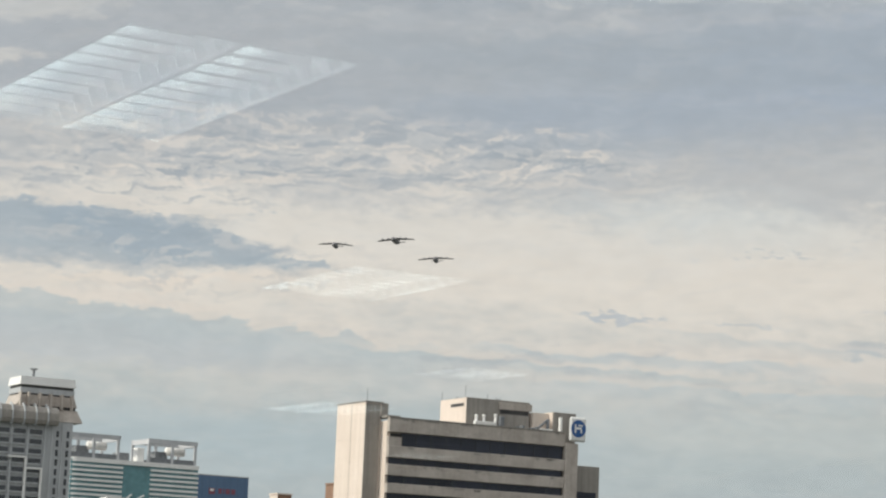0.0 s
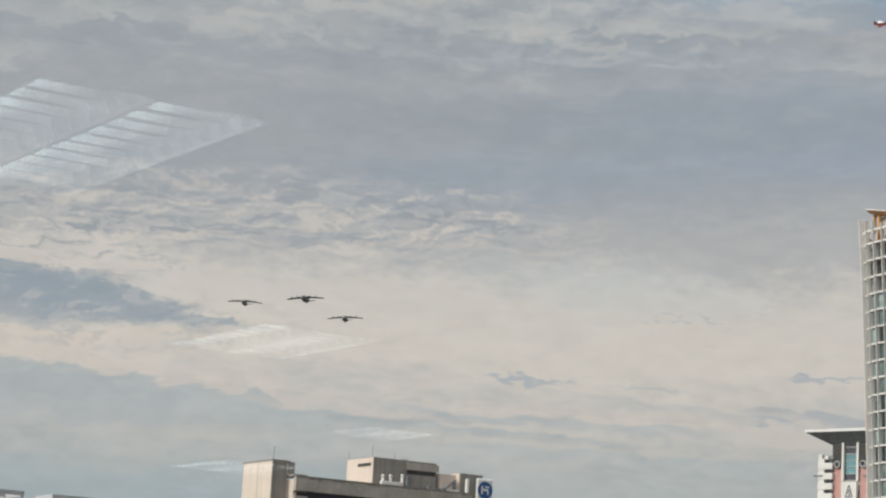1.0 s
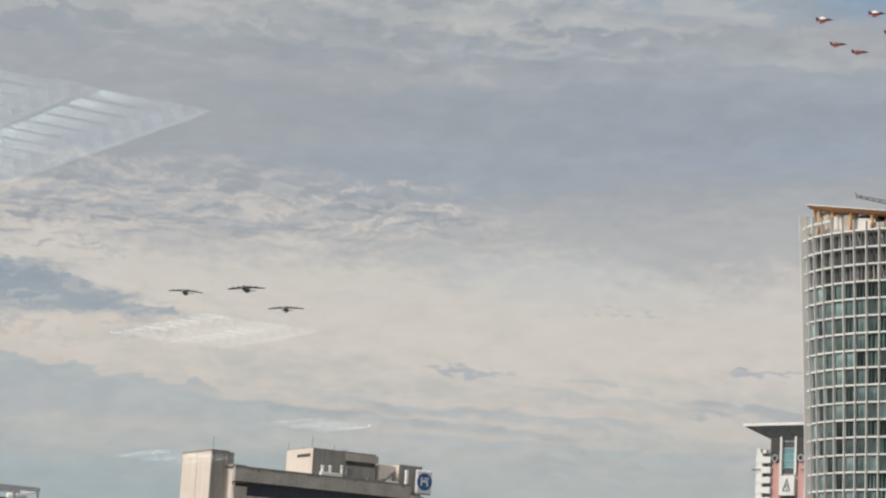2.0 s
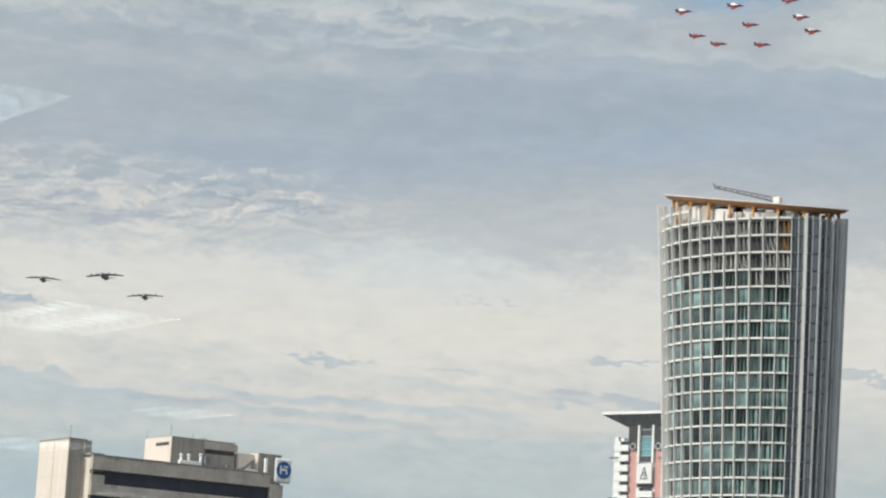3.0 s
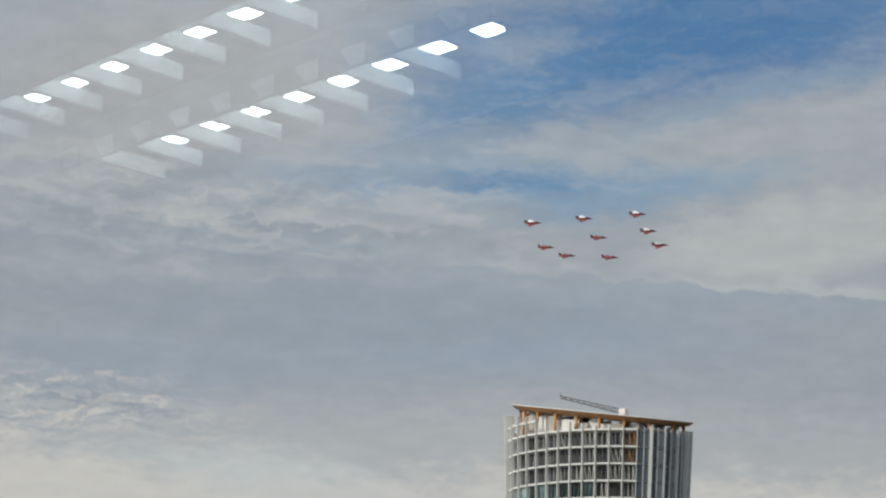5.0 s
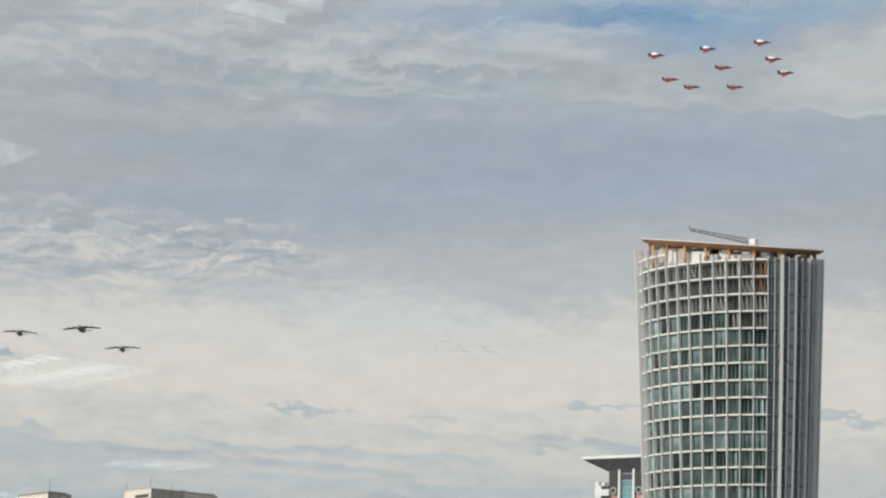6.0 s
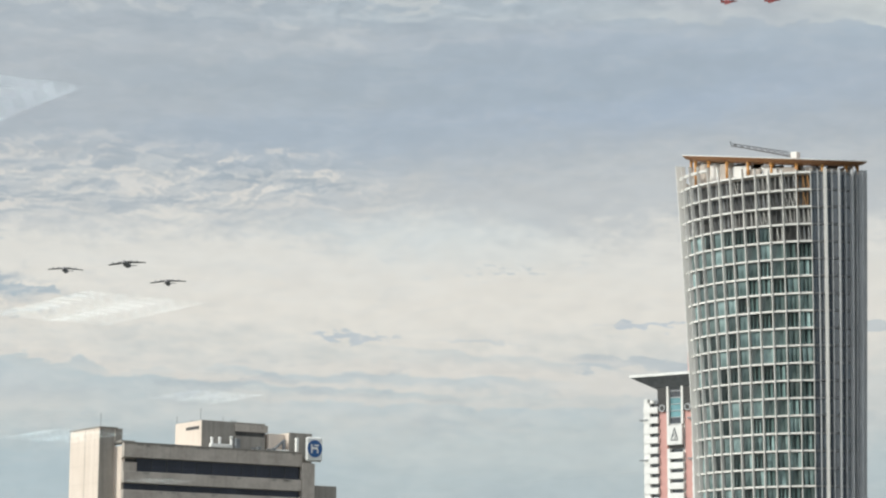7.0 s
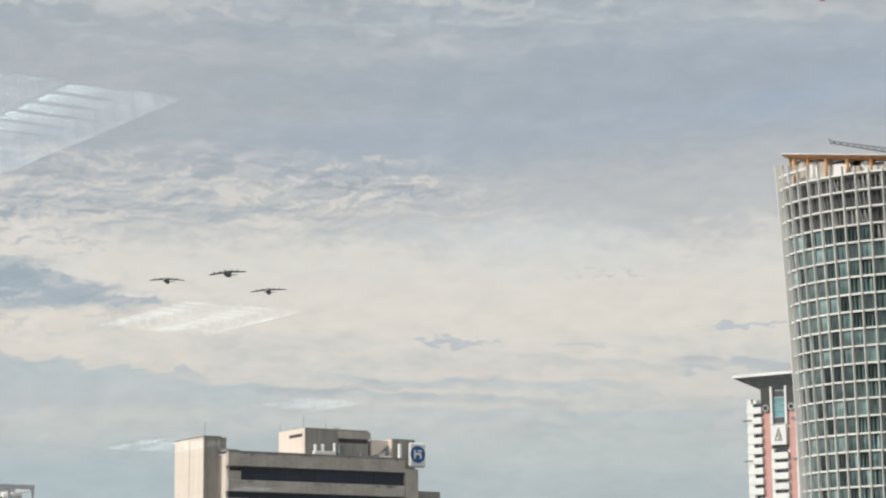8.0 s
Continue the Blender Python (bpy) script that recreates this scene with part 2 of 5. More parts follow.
# loose flecks under the bright sheet
fleck = map_node(wt, math_node(wt, "MULTIPLY_ADD", warp_c.outputs[0], 0.5, math_node(wt, "MULTIPLY", tear.outputs[0], 0.5)), 0.5, 0.6)
for spec in ((2.2, 9.38, 2.0, 0.24, 5, 0.6), (13.4, 11.3, 2.0, 0.3, 0, 0.45), (-10.6, 9.75, 0.9, 0.16, 0, 0.6)):
    colour = mix_node(wt, math_node(wt, "MULTIPLY", fleck, belt(*spec)), colour, srgb(180, 186, 192))
# fine streaks over everything
shade = map_node(wt, tear.outputs[0], 0.3, 0.7, 0.97, 1.025)
tone = wt.nodes.new("ShaderNodeCombineXYZ")
for i in range(3):
    link(wt, shade, tone.inputs[i])
colour = mix_node(wt, 1.0, colour, tone.outputs[0], "MULTIPLY")
# the veil of cloud glows round the hidden side of the sun
sun_way = (math.sin(radians(SUN_AZ)) * math.cos(radians(SUN_EL)), math.cos(radians(SUN_AZ)) * math.cos(radians(SUN_EL)), math.sin(radians(SUN_EL)))
near_sun = wt.nodes.new("ShaderNodeVectorMath")
near_sun.operation = "DOT_PRODUCT"
link(wt, coord.outputs["Generated"], near_sun.inputs[0])
near_sun.inputs[1].default_value = sun_way
bright = map_node(wt, near_sun.outputs["Value"], 0.2, 1.0, 1.0, 2.1)
glowing = wt.nodes.new("ShaderNodeVectorMath")
glowing.operation = "SCALE"
link(wt, colour, glowing.inputs[0])
link(wt, bright, glowing.inputs["Scale"])
colour = glowing.outputs[0]
back = wt.nodes.new("ShaderNodeBackground")
link(wt, colour, back.inputs[0])
back.inputs[1].default_value = 1.0
out = wt.nodes.new("ShaderNodeOutputWorld")
link(wt, back.outputs[0], out.inputs[0])

sun = new("sun", bpy.data.lights.new("sun", "SUN"))
sun.data.energy, sun.data.angle, sun.data.color = 2.55, radians(0.6), (1.0, 0.93, 0.83)
_a, _e = radians(SUN_AZ), radians(SUN_EL)
_way = Vector((math.sin(_a) * math.cos(_e), math.cos(_a) * math.cos(_e), math.sin(_e)))
sun.matrix_basis = look(_way * 900, (0, 0, 0))

# ---- materials ----
def surface(name, colour_a, colour_b, rough=0.8, metal=0.0, big=0.15, small=2.0, bump=0.3, streak=0.0, spread=0.0, spec=0.5, island=False):
    """A surface with stains at two scales, fine relief, rain streaks where wanted, and a change of tone from piece to piece."""
    m = bpy.data.materials.new(name)
    m.use_nodes = True
    t = m.node_tree
    p = t.nodes["Principled BSDF"]
    p.inputs["Roughness"].default_value, p.inputs["Metallic"].default_value = rough, metal
    p.inputs["Specular IOR Level"].default_value = spec
    c = t.nodes.new("ShaderNodeTexCoord").outputs["Object"]
    n1 = noise_node(t, c, big, 4.0, 0.6)
    n2 = noise_node(t, c, small, 5.0, 0.65)
    f = math_node(t, "ADD", math_node(t, "MULTIPLY", n1.outputs[0], 0.65), math_node(t, "MULTIPLY", n2.outputs[0], 0.35))
    if streak:
        s = noise_node(t, vec_node(t, "MULTIPLY", c, (1.3, 1.3, 0.06)), 1.0, 5.0, 0.6)
        f = math_node(t, "ADD", math_node(t, "MULTIPLY", f, 1 - streak), math_node(t, "MULTIPLY", s.outputs[0], streak))
    col = mix_node(t, map_node(t, f, 0.34, 0.66), colour_a, colour_b)
    if spread:
        chance = t.nodes.new("ShaderNodeNewGeometry").outputs["Random Per Island"] if island else t.nodes.new("ShaderNodeObjectInfo").outputs["Random"]
        k = t.nodes.new("ShaderNodeHueSaturation")
        link(t, math_node(t, "MULTIPLY_ADD", chance, spread, 1 - spread / 2), k.inputs["Value"])
        link(t, col, k.inputs["Color"])
        col = k.outputs[0]
    link(t, col, p.inputs["Base Color"])
    if bump:
        b = t.nodes.new("ShaderNodeBump")
        b.inputs["Strength"].default_value, b.inputs["Distance"].default_value = bump, 0.03
        link(t, n2.outputs[0], b.inputs["Height"])
        link(t, b.outputs[0], p.inputs["Normal"])
    return m


def facade_glass(name, tint, rough=0.08, spread=0.6, spec=0.9, blind=None, ior=1.9, island=False):
    """Tinted window glass before a dim room, its tone and gloss differing a little from pane to pane."""
    m = surface(name, tuple(v * 0.7 for v in tint), tint, rough, 0.0, 0.3, 1.5, 0.0, 0.0, spread, spec, island)
    t = m.node_tree
    p = t.nodes["Principled BSDF"]
    p.inputs["IOR"].default_value = ior
    if blind:
        old = p.inputs["Base Color"].links[0].from_socket
        chance = t.nodes.new("ShaderNodeNewGeometry").outputs["Random Per Island"] if island else t.nodes.new("ShaderNodeObjectInfo").outputs["Random"]
        c = t.nodes.new("ShaderNodeTexCoord").outputs["Object"]
        patch = noise_node(t, vec_node(t, "ADD", c, (3.0, 1.0, 2.0)), 0.8, 2.0, 0.5)
        f = map_node(t, math_node(t, "MULTIPLY", chance, math_node(t, "ADD", patch.outputs[0], 0.5)), 0.55, 1.0)
        link(t, mix_node(t, f, old, blind), p.inputs["Base Color"])
    return m


def glow(name, tint, power):
    m = bpy.data.materials.new(name)
    m.use_nodes = True
    p = m.node_tree.nodes["Principled BSDF"]
    p.inputs["Base Color"].default_value = (0.8, 0.8, 0.8, 1)
    p.inputs["Emission Color"].default_value = (*tint, 1)
    p.inputs["Emission Strength"].default_value = power
    return m


def window_glass(name, gloss_ior=1.7):
    m = bpy.data.materials.new(name)
    m.use_nodes = True
    t = m.node_tree
    t.nodes.clear()
    o, mx = t.nodes.new("ShaderNodeOutputMaterial"), t.nodes.new("ShaderNodeMixShader")
    tr, gl, fr = t.nodes.new("ShaderNodeBsdfTransparent"), t.nodes.new("ShaderNodeBsdfGlossy"), t.nodes.new("ShaderNodeFresnel")
    fr.inputs[0].default_value = gloss_ior
    gl.inputs["Roughness"].default_value = 0.0
    gl.inputs["Color"].default_value = (0.92, 1.0, 1.0, 1)
    link(t, fr.outputs[0], mx.inputs[0])
    link(t, tr.outputs[0], mx.inputs[1])
    link(t, gl.outputs[0], mx.inputs[2])
    link(t, mx.outputs[0], o.inputs[0])
    return m


M = dict(
    ground=surface("city_ground", (0.05, 0.06, 0.045), (0.12, 0.12, 0.11), 0.95, big=0.004, small=0.05),
    # pale tone with sunlight painted in, for walls that face the sun
    stucco_sunlit=surface("sunlit_warm_stucco", (0.64, 0.545, 0.465), (0.74, 0.645, 0.56), 0.9, big=0.12, small=1.4, streak=0.4, bump=0.3),
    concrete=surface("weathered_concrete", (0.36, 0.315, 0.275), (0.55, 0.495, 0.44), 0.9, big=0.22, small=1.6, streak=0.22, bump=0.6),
    # for stains and dark pieces; also the painted shade of some fronts
    concrete_dark=surface("stained_and_shaded_concrete", (0.23, 0.212, 0.19), (0.36, 0.335, 0.30), 0.9, big=0.12, small=1.0, streak=0.5, bump=0.5),
    pale=surface("pale_blue_grey_concrete", (0.37, 0.38, 0.385), (0.50, 0.515, 0.52), 0.9, big=0.12, small=1.0, streak=0.5, bump=0.4),
    white=surface("white_paint", (0.72, 0.71, 0.68), (0.84, 0.83, 0.80), 0.7, big=0.2, small=1.5, streak=0.35, bump=0.2),
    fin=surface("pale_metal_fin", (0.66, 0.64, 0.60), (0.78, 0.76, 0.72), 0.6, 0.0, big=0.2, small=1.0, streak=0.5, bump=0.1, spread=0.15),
    # plain grey metal; also the shaded tone of the curved tower's side fins
    fin_dark=surface("grey_and_shaded_metal", (0.40, 0.41, 0.42), (0.53, 0.535, 0.54), 0.5, 0.0, big=0.2, small=1.0, streak=0.4, bump=0.1, spread=0.2),
    steel=surface("dull_steel", (0.16, 0.17, 0.18), (0.26, 0.27, 0.28), 0.55, 0.5, big=0.6, small=4.0, bump=0.1),
    dark=surface("dark_interior", (0.045, 0.045, 0.045), (0.085, 0.083, 0.08), 0.8, big=0.3, small=2.0),
    wood=surface("orange_brown_soffit", (0.27, 0.125, 0.055), (0.38, 0.20, 0.09), 0.6, big=0.4, small=2.5, streak=0.2, bump=0.15),
    gold=surface("orange_painted_steel", (0.48, 0.22, 0.06), (0.60, 0.32, 0.11), 0.6, big=0.5, small=3.0, bump=0.1),
    pink=surface("pink_stucco", (0.55, 0.30, 0.27), (0.64, 0.37, 0.33), 0.85, big=0.12, small=1.0, streak=0.4, bump=0.2),
    navy=surface("navy_cladding", (0.085, 0.15, 0.25), (0.11, 0.18, 0.29), 0.5, big=0.1, small=0.8, streak=0.3, bump=0.05),
    red=surface("red_lettering", (0.20, 0.07, 0.10), (0.26, 0.09, 0.12), 0.6, big=0.5, small=3.0, bump=0.0),
    sign_blue=surface("sign_blue", (0.02, 0.09, 0.27), (0.03, 0.12, 0.33), 0.5, big=0.5, small=3.0, bump=0.0),
    brown=surface("brown_brick", (0.22, 0.13, 0.09), (0.32, 0.2, 0.13), 0.9, big=0.3, small=2.0, streak=0.3),
    strip_glass=facade_glass("strip_window_glass", (0.036, 0.040, 0.058), 0.12, 0.5, 0.35, None, 1.45),
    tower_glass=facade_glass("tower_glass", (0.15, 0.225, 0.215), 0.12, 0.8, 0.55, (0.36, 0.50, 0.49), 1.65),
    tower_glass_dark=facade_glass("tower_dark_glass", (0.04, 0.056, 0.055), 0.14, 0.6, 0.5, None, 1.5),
    # side glass is toned darker for the shade past the tower's edge
    tower_glass_side=facade_glass("tower_shaded_side_glass", (0.075, 0.10, 0.13), 0.18, 0.5, 0.6),
    low_glass=facade_glass("lower_tower_glass", (0.15, 0.225, 0.215), 0.12, 0.8, 0.55, (0.36, 0.50, 0.49), 1.65, True),
    low_glass_dark=facade_glass("lower_tower_dark_glass", (0.04, 0.056, 0.055), 0.14, 0.6, 0.5, None, 1.5, True),
    low_glass_side=facade_glass("lower_tower_shaded_side_glass", (0.075, 0.10, 0.13), 0.18, 0.5, 0.6, None, 1.9, True),
    teal_glass=facade_glass("teal_glass", (0.17, 0.36, 0.39), 0.25, 0.3, 0.5, None, 1.5),
    far_glass=facade_glass("far_window_glass", (0.03, 0.035, 0.045), 0.2, 0.6, 0.4),
    jet_red=surface("red_paint", (0.20, 0.045, 0.045), (0.25, 0.06, 0.055), 0.4, big=0.6, small=3.0, bump=0.0),
    jet_white=surface("white_aircraft_paint", (0.76, 0.75, 0.74), (0.84, 0.83, 0.82), 0.35, big=0.6, small=3.0, bump=0.0),
    jet_grey=surface("grey_aircraft_paint", (0.17, 0.165, 0.165), (0.23, 0.22, 0.22), 0.55, big=0.2, small=1.5, bump=0.0),
    canopy_glass=facade_glass("cockpit_glass", (0.02, 0.02, 0.025), 0.1, 0.2, 0.6),
    plaster=surface("office_plaster", (0.30, 0.30, 0.29), (0.36, 0.36, 0.35), 0.9, big=0.5, small=6.0),
    carpet=surface("office_carpet", (0.04, 0.045, 0.05), (0.07, 0.075, 0.08), 0.98, big=0.8, small=30.0),
    ceiling=surface("ceiling_board", (0.16, 0.16, 0.155), (0.2, 0.2, 0.19), 0.95, big=0.8, small=20.0),
    alu=surface("aluminium_frame", (0.35, 0.35, 0.35), (0.45, 0.45, 0.45), 0.4, 0.8, big=2.0, small=20.0, bump=0.05),
    pane=window_glass("office_window_glass"),
    tube_weak=glow("weak_lamp_tube", (0.95, 1.0, 1.0), 16.0),
    tube=glow("lit_lamp_tube", (0.90, 1.0, 1.0), 28.0),
    tube_mid=glow("bright_lamp_tube", (0.90, 1.0, 1.0), 42.0),
    tube_strong=glow("strong_lamp_tube", (0.90, 1.0, 1.0), 120.0),
    dark_metal=surface("dark_mirror_tone_metal", (0.035, 0.035, 0.038), (0.05, 0.05, 0.055), 0.8, 0.0, big=2.0, small=12.0, bump=0.0),
    lamp_rail=surface("grey_lamp_rail", (0.25, 0.26, 0.26), (0.31, 0.32, 0.32), 0.5, 0.0, big=2.0, small=12.0, bump=0.0),
    grey_tray=surface("grey_lamp_tray", (0.26, 0.27, 0.27), (0.32, 0.33, 0.33), 0.5, 0.0, big=2.0, small=12.0, bump=0.0),
    louvre=surface("lamp_blade", (0.80, 0.82, 0.82), (0.86, 0.88, 0.88), 0.45, 0.0, big=2.0, small=12.0, bump=0.0),
)


# ---- building blocks ----
def box(bm, x0, x1, y0, y1, z0, z1, bevel=0.0):
    vs = [bm.verts.new(v) for v in ((x0, y0, z0), (x1, y0, z0), (x1, y1, z0), (x0, y1, z0), (x0, y0, z1), (x1, y0, z1), (x1, y1, z1), (x0, y1, z1))]
    fs = [bm.faces.new([vs[i] for i in f]) for f in ((3, 2, 1, 0), (4, 5, 6, 7), (0, 1, 5, 4), (1, 2, 6, 5), (2, 3, 7, 6), (3, 0, 4, 7))]
    if bevel:
        bmesh.ops.bevel(bm, geom=list({e for f in fs for e in f.edges}), offset=bevel, segments=1, affect="EDGES")


def beam(bm, a, b, r, sides=6, r2=None):
    """A round bar from a to b."""
    a, b = Vector(a), Vector(b)
    q = (b - a).to_track_quat("Z", "Y")
    rings = []
    for p, rr in ((a, r), (b, r if r2 is None else r2)):
        rings.append([bm.verts.new(p + q @ Vector((rr * math.cos(2 * math.pi * i / sides), rr * math.sin(2 * math.pi * i / sides), 0))) for i in range(sides)])
    for i in range(sides):
        j = (i + 1) % sides
        bm.faces.new((rings[0][i], rings[0][j], rings[1][j], rings[1][i]))
    bm.faces.new(rings[0][::-1])
    bm.faces.new(rings[1])


def prism(bm, outline, z0, z1):
    """An upright prism over an outline of (x, y) points, anticlockwise."""
    lo = [bm.verts.new((x, y, z0)) for x, y in outline]
    hi = [bm.verts.new((x, y, z1)) for x, y in outline]
    for i in range(len(lo)):
        j = (i + 1) % len(lo)
        bm.faces.new((lo[i], lo[j], hi[j], hi[i]))
    bm.faces.new(lo[::-1])
    bm.faces.new(hi)


def mesh_of(bm, name, material, smooth=False):
    bmesh.ops.recalc_face_normals(bm, faces=bm.faces)
    me = bpy.data.meshes.new(name)
    bm.to_mesh(me)
    bm.free()
    me.materials.append(material)
    if smooth:
        for f in me.polygons:
            f.use_smooth = True
    return me


def part(name, bm, material, parent=None, label="", smooth=False):
    ob = new(name, mesh_of(bm, name, material, smooth))
    ob.parent = parent
    return tagged(ob, label) if label else ob


def box_part(name, dims, material, parent=None, label="", bevel=0.0):
    bm = bmesh.new()
    box(bm, *dims, bevel)
    return part(name, bm, material, parent, label)


def thing(name, m, label, category, group="", kind=""):
    ob = new(name)
    ob.empty_display_size = 0.5
    ob.matrix_basis = m
    return tagged(ob, label, category, group, kind)


def at(az, dist):
    """A place on the plan, from the direction in degrees to the right of +y and the distance from the eye."""
    return dist * math.sin(radians(az)), dist * math.cos(radians(az))


E0 = EYE.z

# ---- ground ----
bm = bmesh.new()
bmesh.ops.create_grid(bm, x_segments=40, y_segments=40, size=4500)
g = part("ground", bm, M["ground"])
tagged(g, "flat city ground far below the roofs", "ground", kind="structure")

# ---- the concrete office block ----
def office_block():
    x, y = -59.03, 436.02
    b = thing("office_block", pose(x, y, 0, 0, 0, 35), "weathered grey concrete office block with ribbon windows", "building")
    W, D = 41.6, 22.0
    top = E0 + 38.5
    # spandrels and ribbon windows of the front
    rnd = random.Random(8)
    strips = [(35.85, 33.3, 2.85), (31.1, 29.85, 0.4), (27.75, 26.3, 0.4)]
    z = 24.45
    while z > -E0 + 6:
        strips.append((z, z - 1.5, 0.4))
        z -= 3.45
    box_part("core", (0.7, W - 0.2, 0.9, D, 0, top - 2.9), M["dark"], b, "dim rooms behind the windows")
    hi = top
    for i, (a, c, x0) in enumerate(strips):
        box_part("spandrel", (0, 38.7, 0, 0.9, E0 + a, hi), M["concrete"], b, bevel=0.08)
        for k in range(9):
            sx = rnd.uniform(0.5, 36.5)
            box_part("stain", (sx, sx + rnd.uniform(0.4, 1.9), -0.012, -0.004, hi - rnd.uniform(0.25, 0.6), hi - 0.1), M["concrete_dark"], b)
        n = 11
        for k in range(n):
            w = (38.4 - x0) / n
            box_part("pane", (x0 + k * w + 0.02, x0 + (k + 1) * w - 0.02, 0.62, 0.66, E0 + c, E0 + a), M["strip_glass"], b)
        for k in range(n + 1):
            w = (38.4 - x0) / n
            box_part("mullion", (x0 + k * w - 0.035, x0 + k * w + 0.035, 0.55, 0.7, E0 + c, E0 + a), M["dark"], b)
        if x0 > 1:
            box_part("wall", (0, x0 - 0.06, 0.12, 0.9, E0 + c, E0 + a - 0.9), M["concrete"], b)
        hi = E0 + c
    box_part("base_wall", (0, 38.7, 0.02, 0.88, 0, hi), M["concrete"], b)
    box_part("pier", (38.72, 41.6, -0.25, 1.4, 0, E0 + 36.6), M["concrete"], b, "broad concrete pier", 0.1)
    # the sun-facing side is coloured paler than the shaded front
    box_part("side_wall", (0.0, 0.68, 0.92, D, 0, top - 0.5), M["stucco_sunlit"], b, "smooth side wall in sunlit cream")
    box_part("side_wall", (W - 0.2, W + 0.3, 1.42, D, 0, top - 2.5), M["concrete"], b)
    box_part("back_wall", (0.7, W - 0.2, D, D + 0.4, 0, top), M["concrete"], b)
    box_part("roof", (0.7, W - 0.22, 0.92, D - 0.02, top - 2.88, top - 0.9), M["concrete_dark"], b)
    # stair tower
    box_part("stair_tower", (-3.4, -0.02, 3.5, 15.6, 0, E0 + 41.35), M["stucco_sunlit"], b, "tall stair tower in sunlit cream", 0.05)
    # a dark sheet over the tower's front paints in its shade
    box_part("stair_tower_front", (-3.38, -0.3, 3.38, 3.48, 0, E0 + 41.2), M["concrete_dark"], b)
    box_part("panel_joint", (-3.43, -3.405, 9.2, 9.3, 0, E0 + 41.0), M["concrete_dark"], b)
    for k in range(5):
        box_part("panel_joint", (-3.43, -3.405, 3.6, 15.5, E0 + 38 - k * 3.45, E0 + 38.03 - k * 3.45), M["concrete"], b)
    for k in range(1, 8):
        box_part("panel_joint", (k * 4.85 - 0.03, k * 4.85 + 0.03, -0.02, -0.004, E0 + 35.95, top - 0.1), M["concrete_dark"], b)
    box_part("parapet_coping", (-0.05, 38.75, -0.12, 1.0, top + 0.01, top + 0.22), M["concrete_dark"], b)
    box_part("tower_cap", (-3.5, 0.3, 3.3, 15.7, E0 + 41.37, E0 + 41.6), M["concrete_dark"], b)
    box_part("shaft_block", (-0.4, 1.6, 3.8, 7.0, top + 0.02, E0 + 41.45), M["concrete_dark"], b, bevel=0.05)
    box_part("shaft_cap", (-0.2, 2.6, 0.6, 3.6, top + 0.02, top + 0.5), M["concrete_dark"], b)
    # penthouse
    # shade is in the body's dark colour, sunlight in the pale side sheet
    box_part("penthouse", (19.76, 33.9, 6.0, 16.5, top - 1, E0 + 44.4), M["concrete_dark"], b, "plant room on the roof, toned dark as shaded", 0.06)
    box_part("penthouse_side", (19.62, 19.74, 6.05, 16.45, top - 1, E0 + 44.3), M["stucco_sunlit"], b)
    box_part("penthouse_slot", (19.54, 19.6, 6.9, 12.0, E0 + 42.7, E0 + 43.3), M["dark"], b, "dark louvre slot")
    box_part("penthouse_step", (26.9, 34.3, 5.7, 5.98, E0 + 42.6, E0 + 44.0), M["concrete"], b)
    box_part("penthouse_slot", (27.2, 33.6, 5.9, 5.97, E0 + 41.75, E0 + 42.55), M["dark"], b, "dark louvre slot")
    box_part("penthouse_panel", (27.2, 33.7, 5.75, 5.96, top - 0.5, E0 + 41.7), M["concrete_dark"], b)
    # machines, pipes and low walls on the roof
    for px, pz in ((20.5, 40.9), (22.2, 41.0), (24.8, 41.3)):
        bm = bmesh.new()
        beam(bm, (px, 3.4, top - 0.6), (px, 3.4, E0 + pz - 0.4), 0.28, 8)
        beam(bm, (px, 3.4, E0 + pz - 0.4), (px, 3.4, E0 + pz), 0.42, 8, 0.3)
        part("vent_pipe", bm, M["white"], b, smooth=True)
    box_part("duct", (19.6, 24.4, 2.2, 3.0, top - 0.4, top + 1.1), M["white"], b, "white air duct", 0.1)
    box_part("tank", (25.3, 26.4, 2.6, 3.6, top - 0.4, E0 + 40.9), M["steel"], b, bevel=0.15)
    for k in range(6):
        box_part("rooftop_unit", (28 + k * 1.1, 28.7 + k * 1.1, 2.4, 3.2, top - 0.4, top + 0.5 + 0.25 * (k % 3)), M["steel"], b, bevel=0.06)
    box_part("plant_wall", (34.4, 37.9, 5.2, 9.0, top - 0.5, E0 + 42.5), M["stucco_sunlit"], b, "plant room wall in sunlit cream", 0.05)
    box_part("plant_base", (33.8, 37.6, 3.0, 5.0, top - 0.5, top + 0.8), M["white"], b, bevel=0.05)
    bm = bmesh.new()
    beam(bm, (34.6, 3.9, top + 0.8), (36.9, 3.9, top + 2.6), 0.25, 8)
    beam(bm, (36.9, 3.9, top - 0.5), (36.9, 3.9, top + 2.8), 0.35, 8)
    part("pipe", bm, M["steel"], b, smooth=True)
    # dark again for the shaded front, with a sunlit tone laid on the side
    box_part("lift_house", (38.0, 43.2, 3.6, 9.5, top - 2, E0 + 42.8), M["concrete_dark"], b, "lift house toned dark as shaded", 0.05)
    box_part("lift_house_side", (37.85, 37.98, 3.7, 9.4, top - 2, E0 + 42.7), M["stucco_sunlit"], b)
    box_part("white_fin", (38.0, 38.5, 0.95, 1.6, top - 0.5, E0 + 41.6), M["white"], b, "white upright fin", 0.04)
    # the round-cornered sign
    s = box_part("sign_box", (39.1, 42.9, -1.0, -0.3, E0 + 36.9, E0 + 41.75), M["white"], b, "pale sign box with a blue roundel", 0.35)
    bm = bmesh.new()
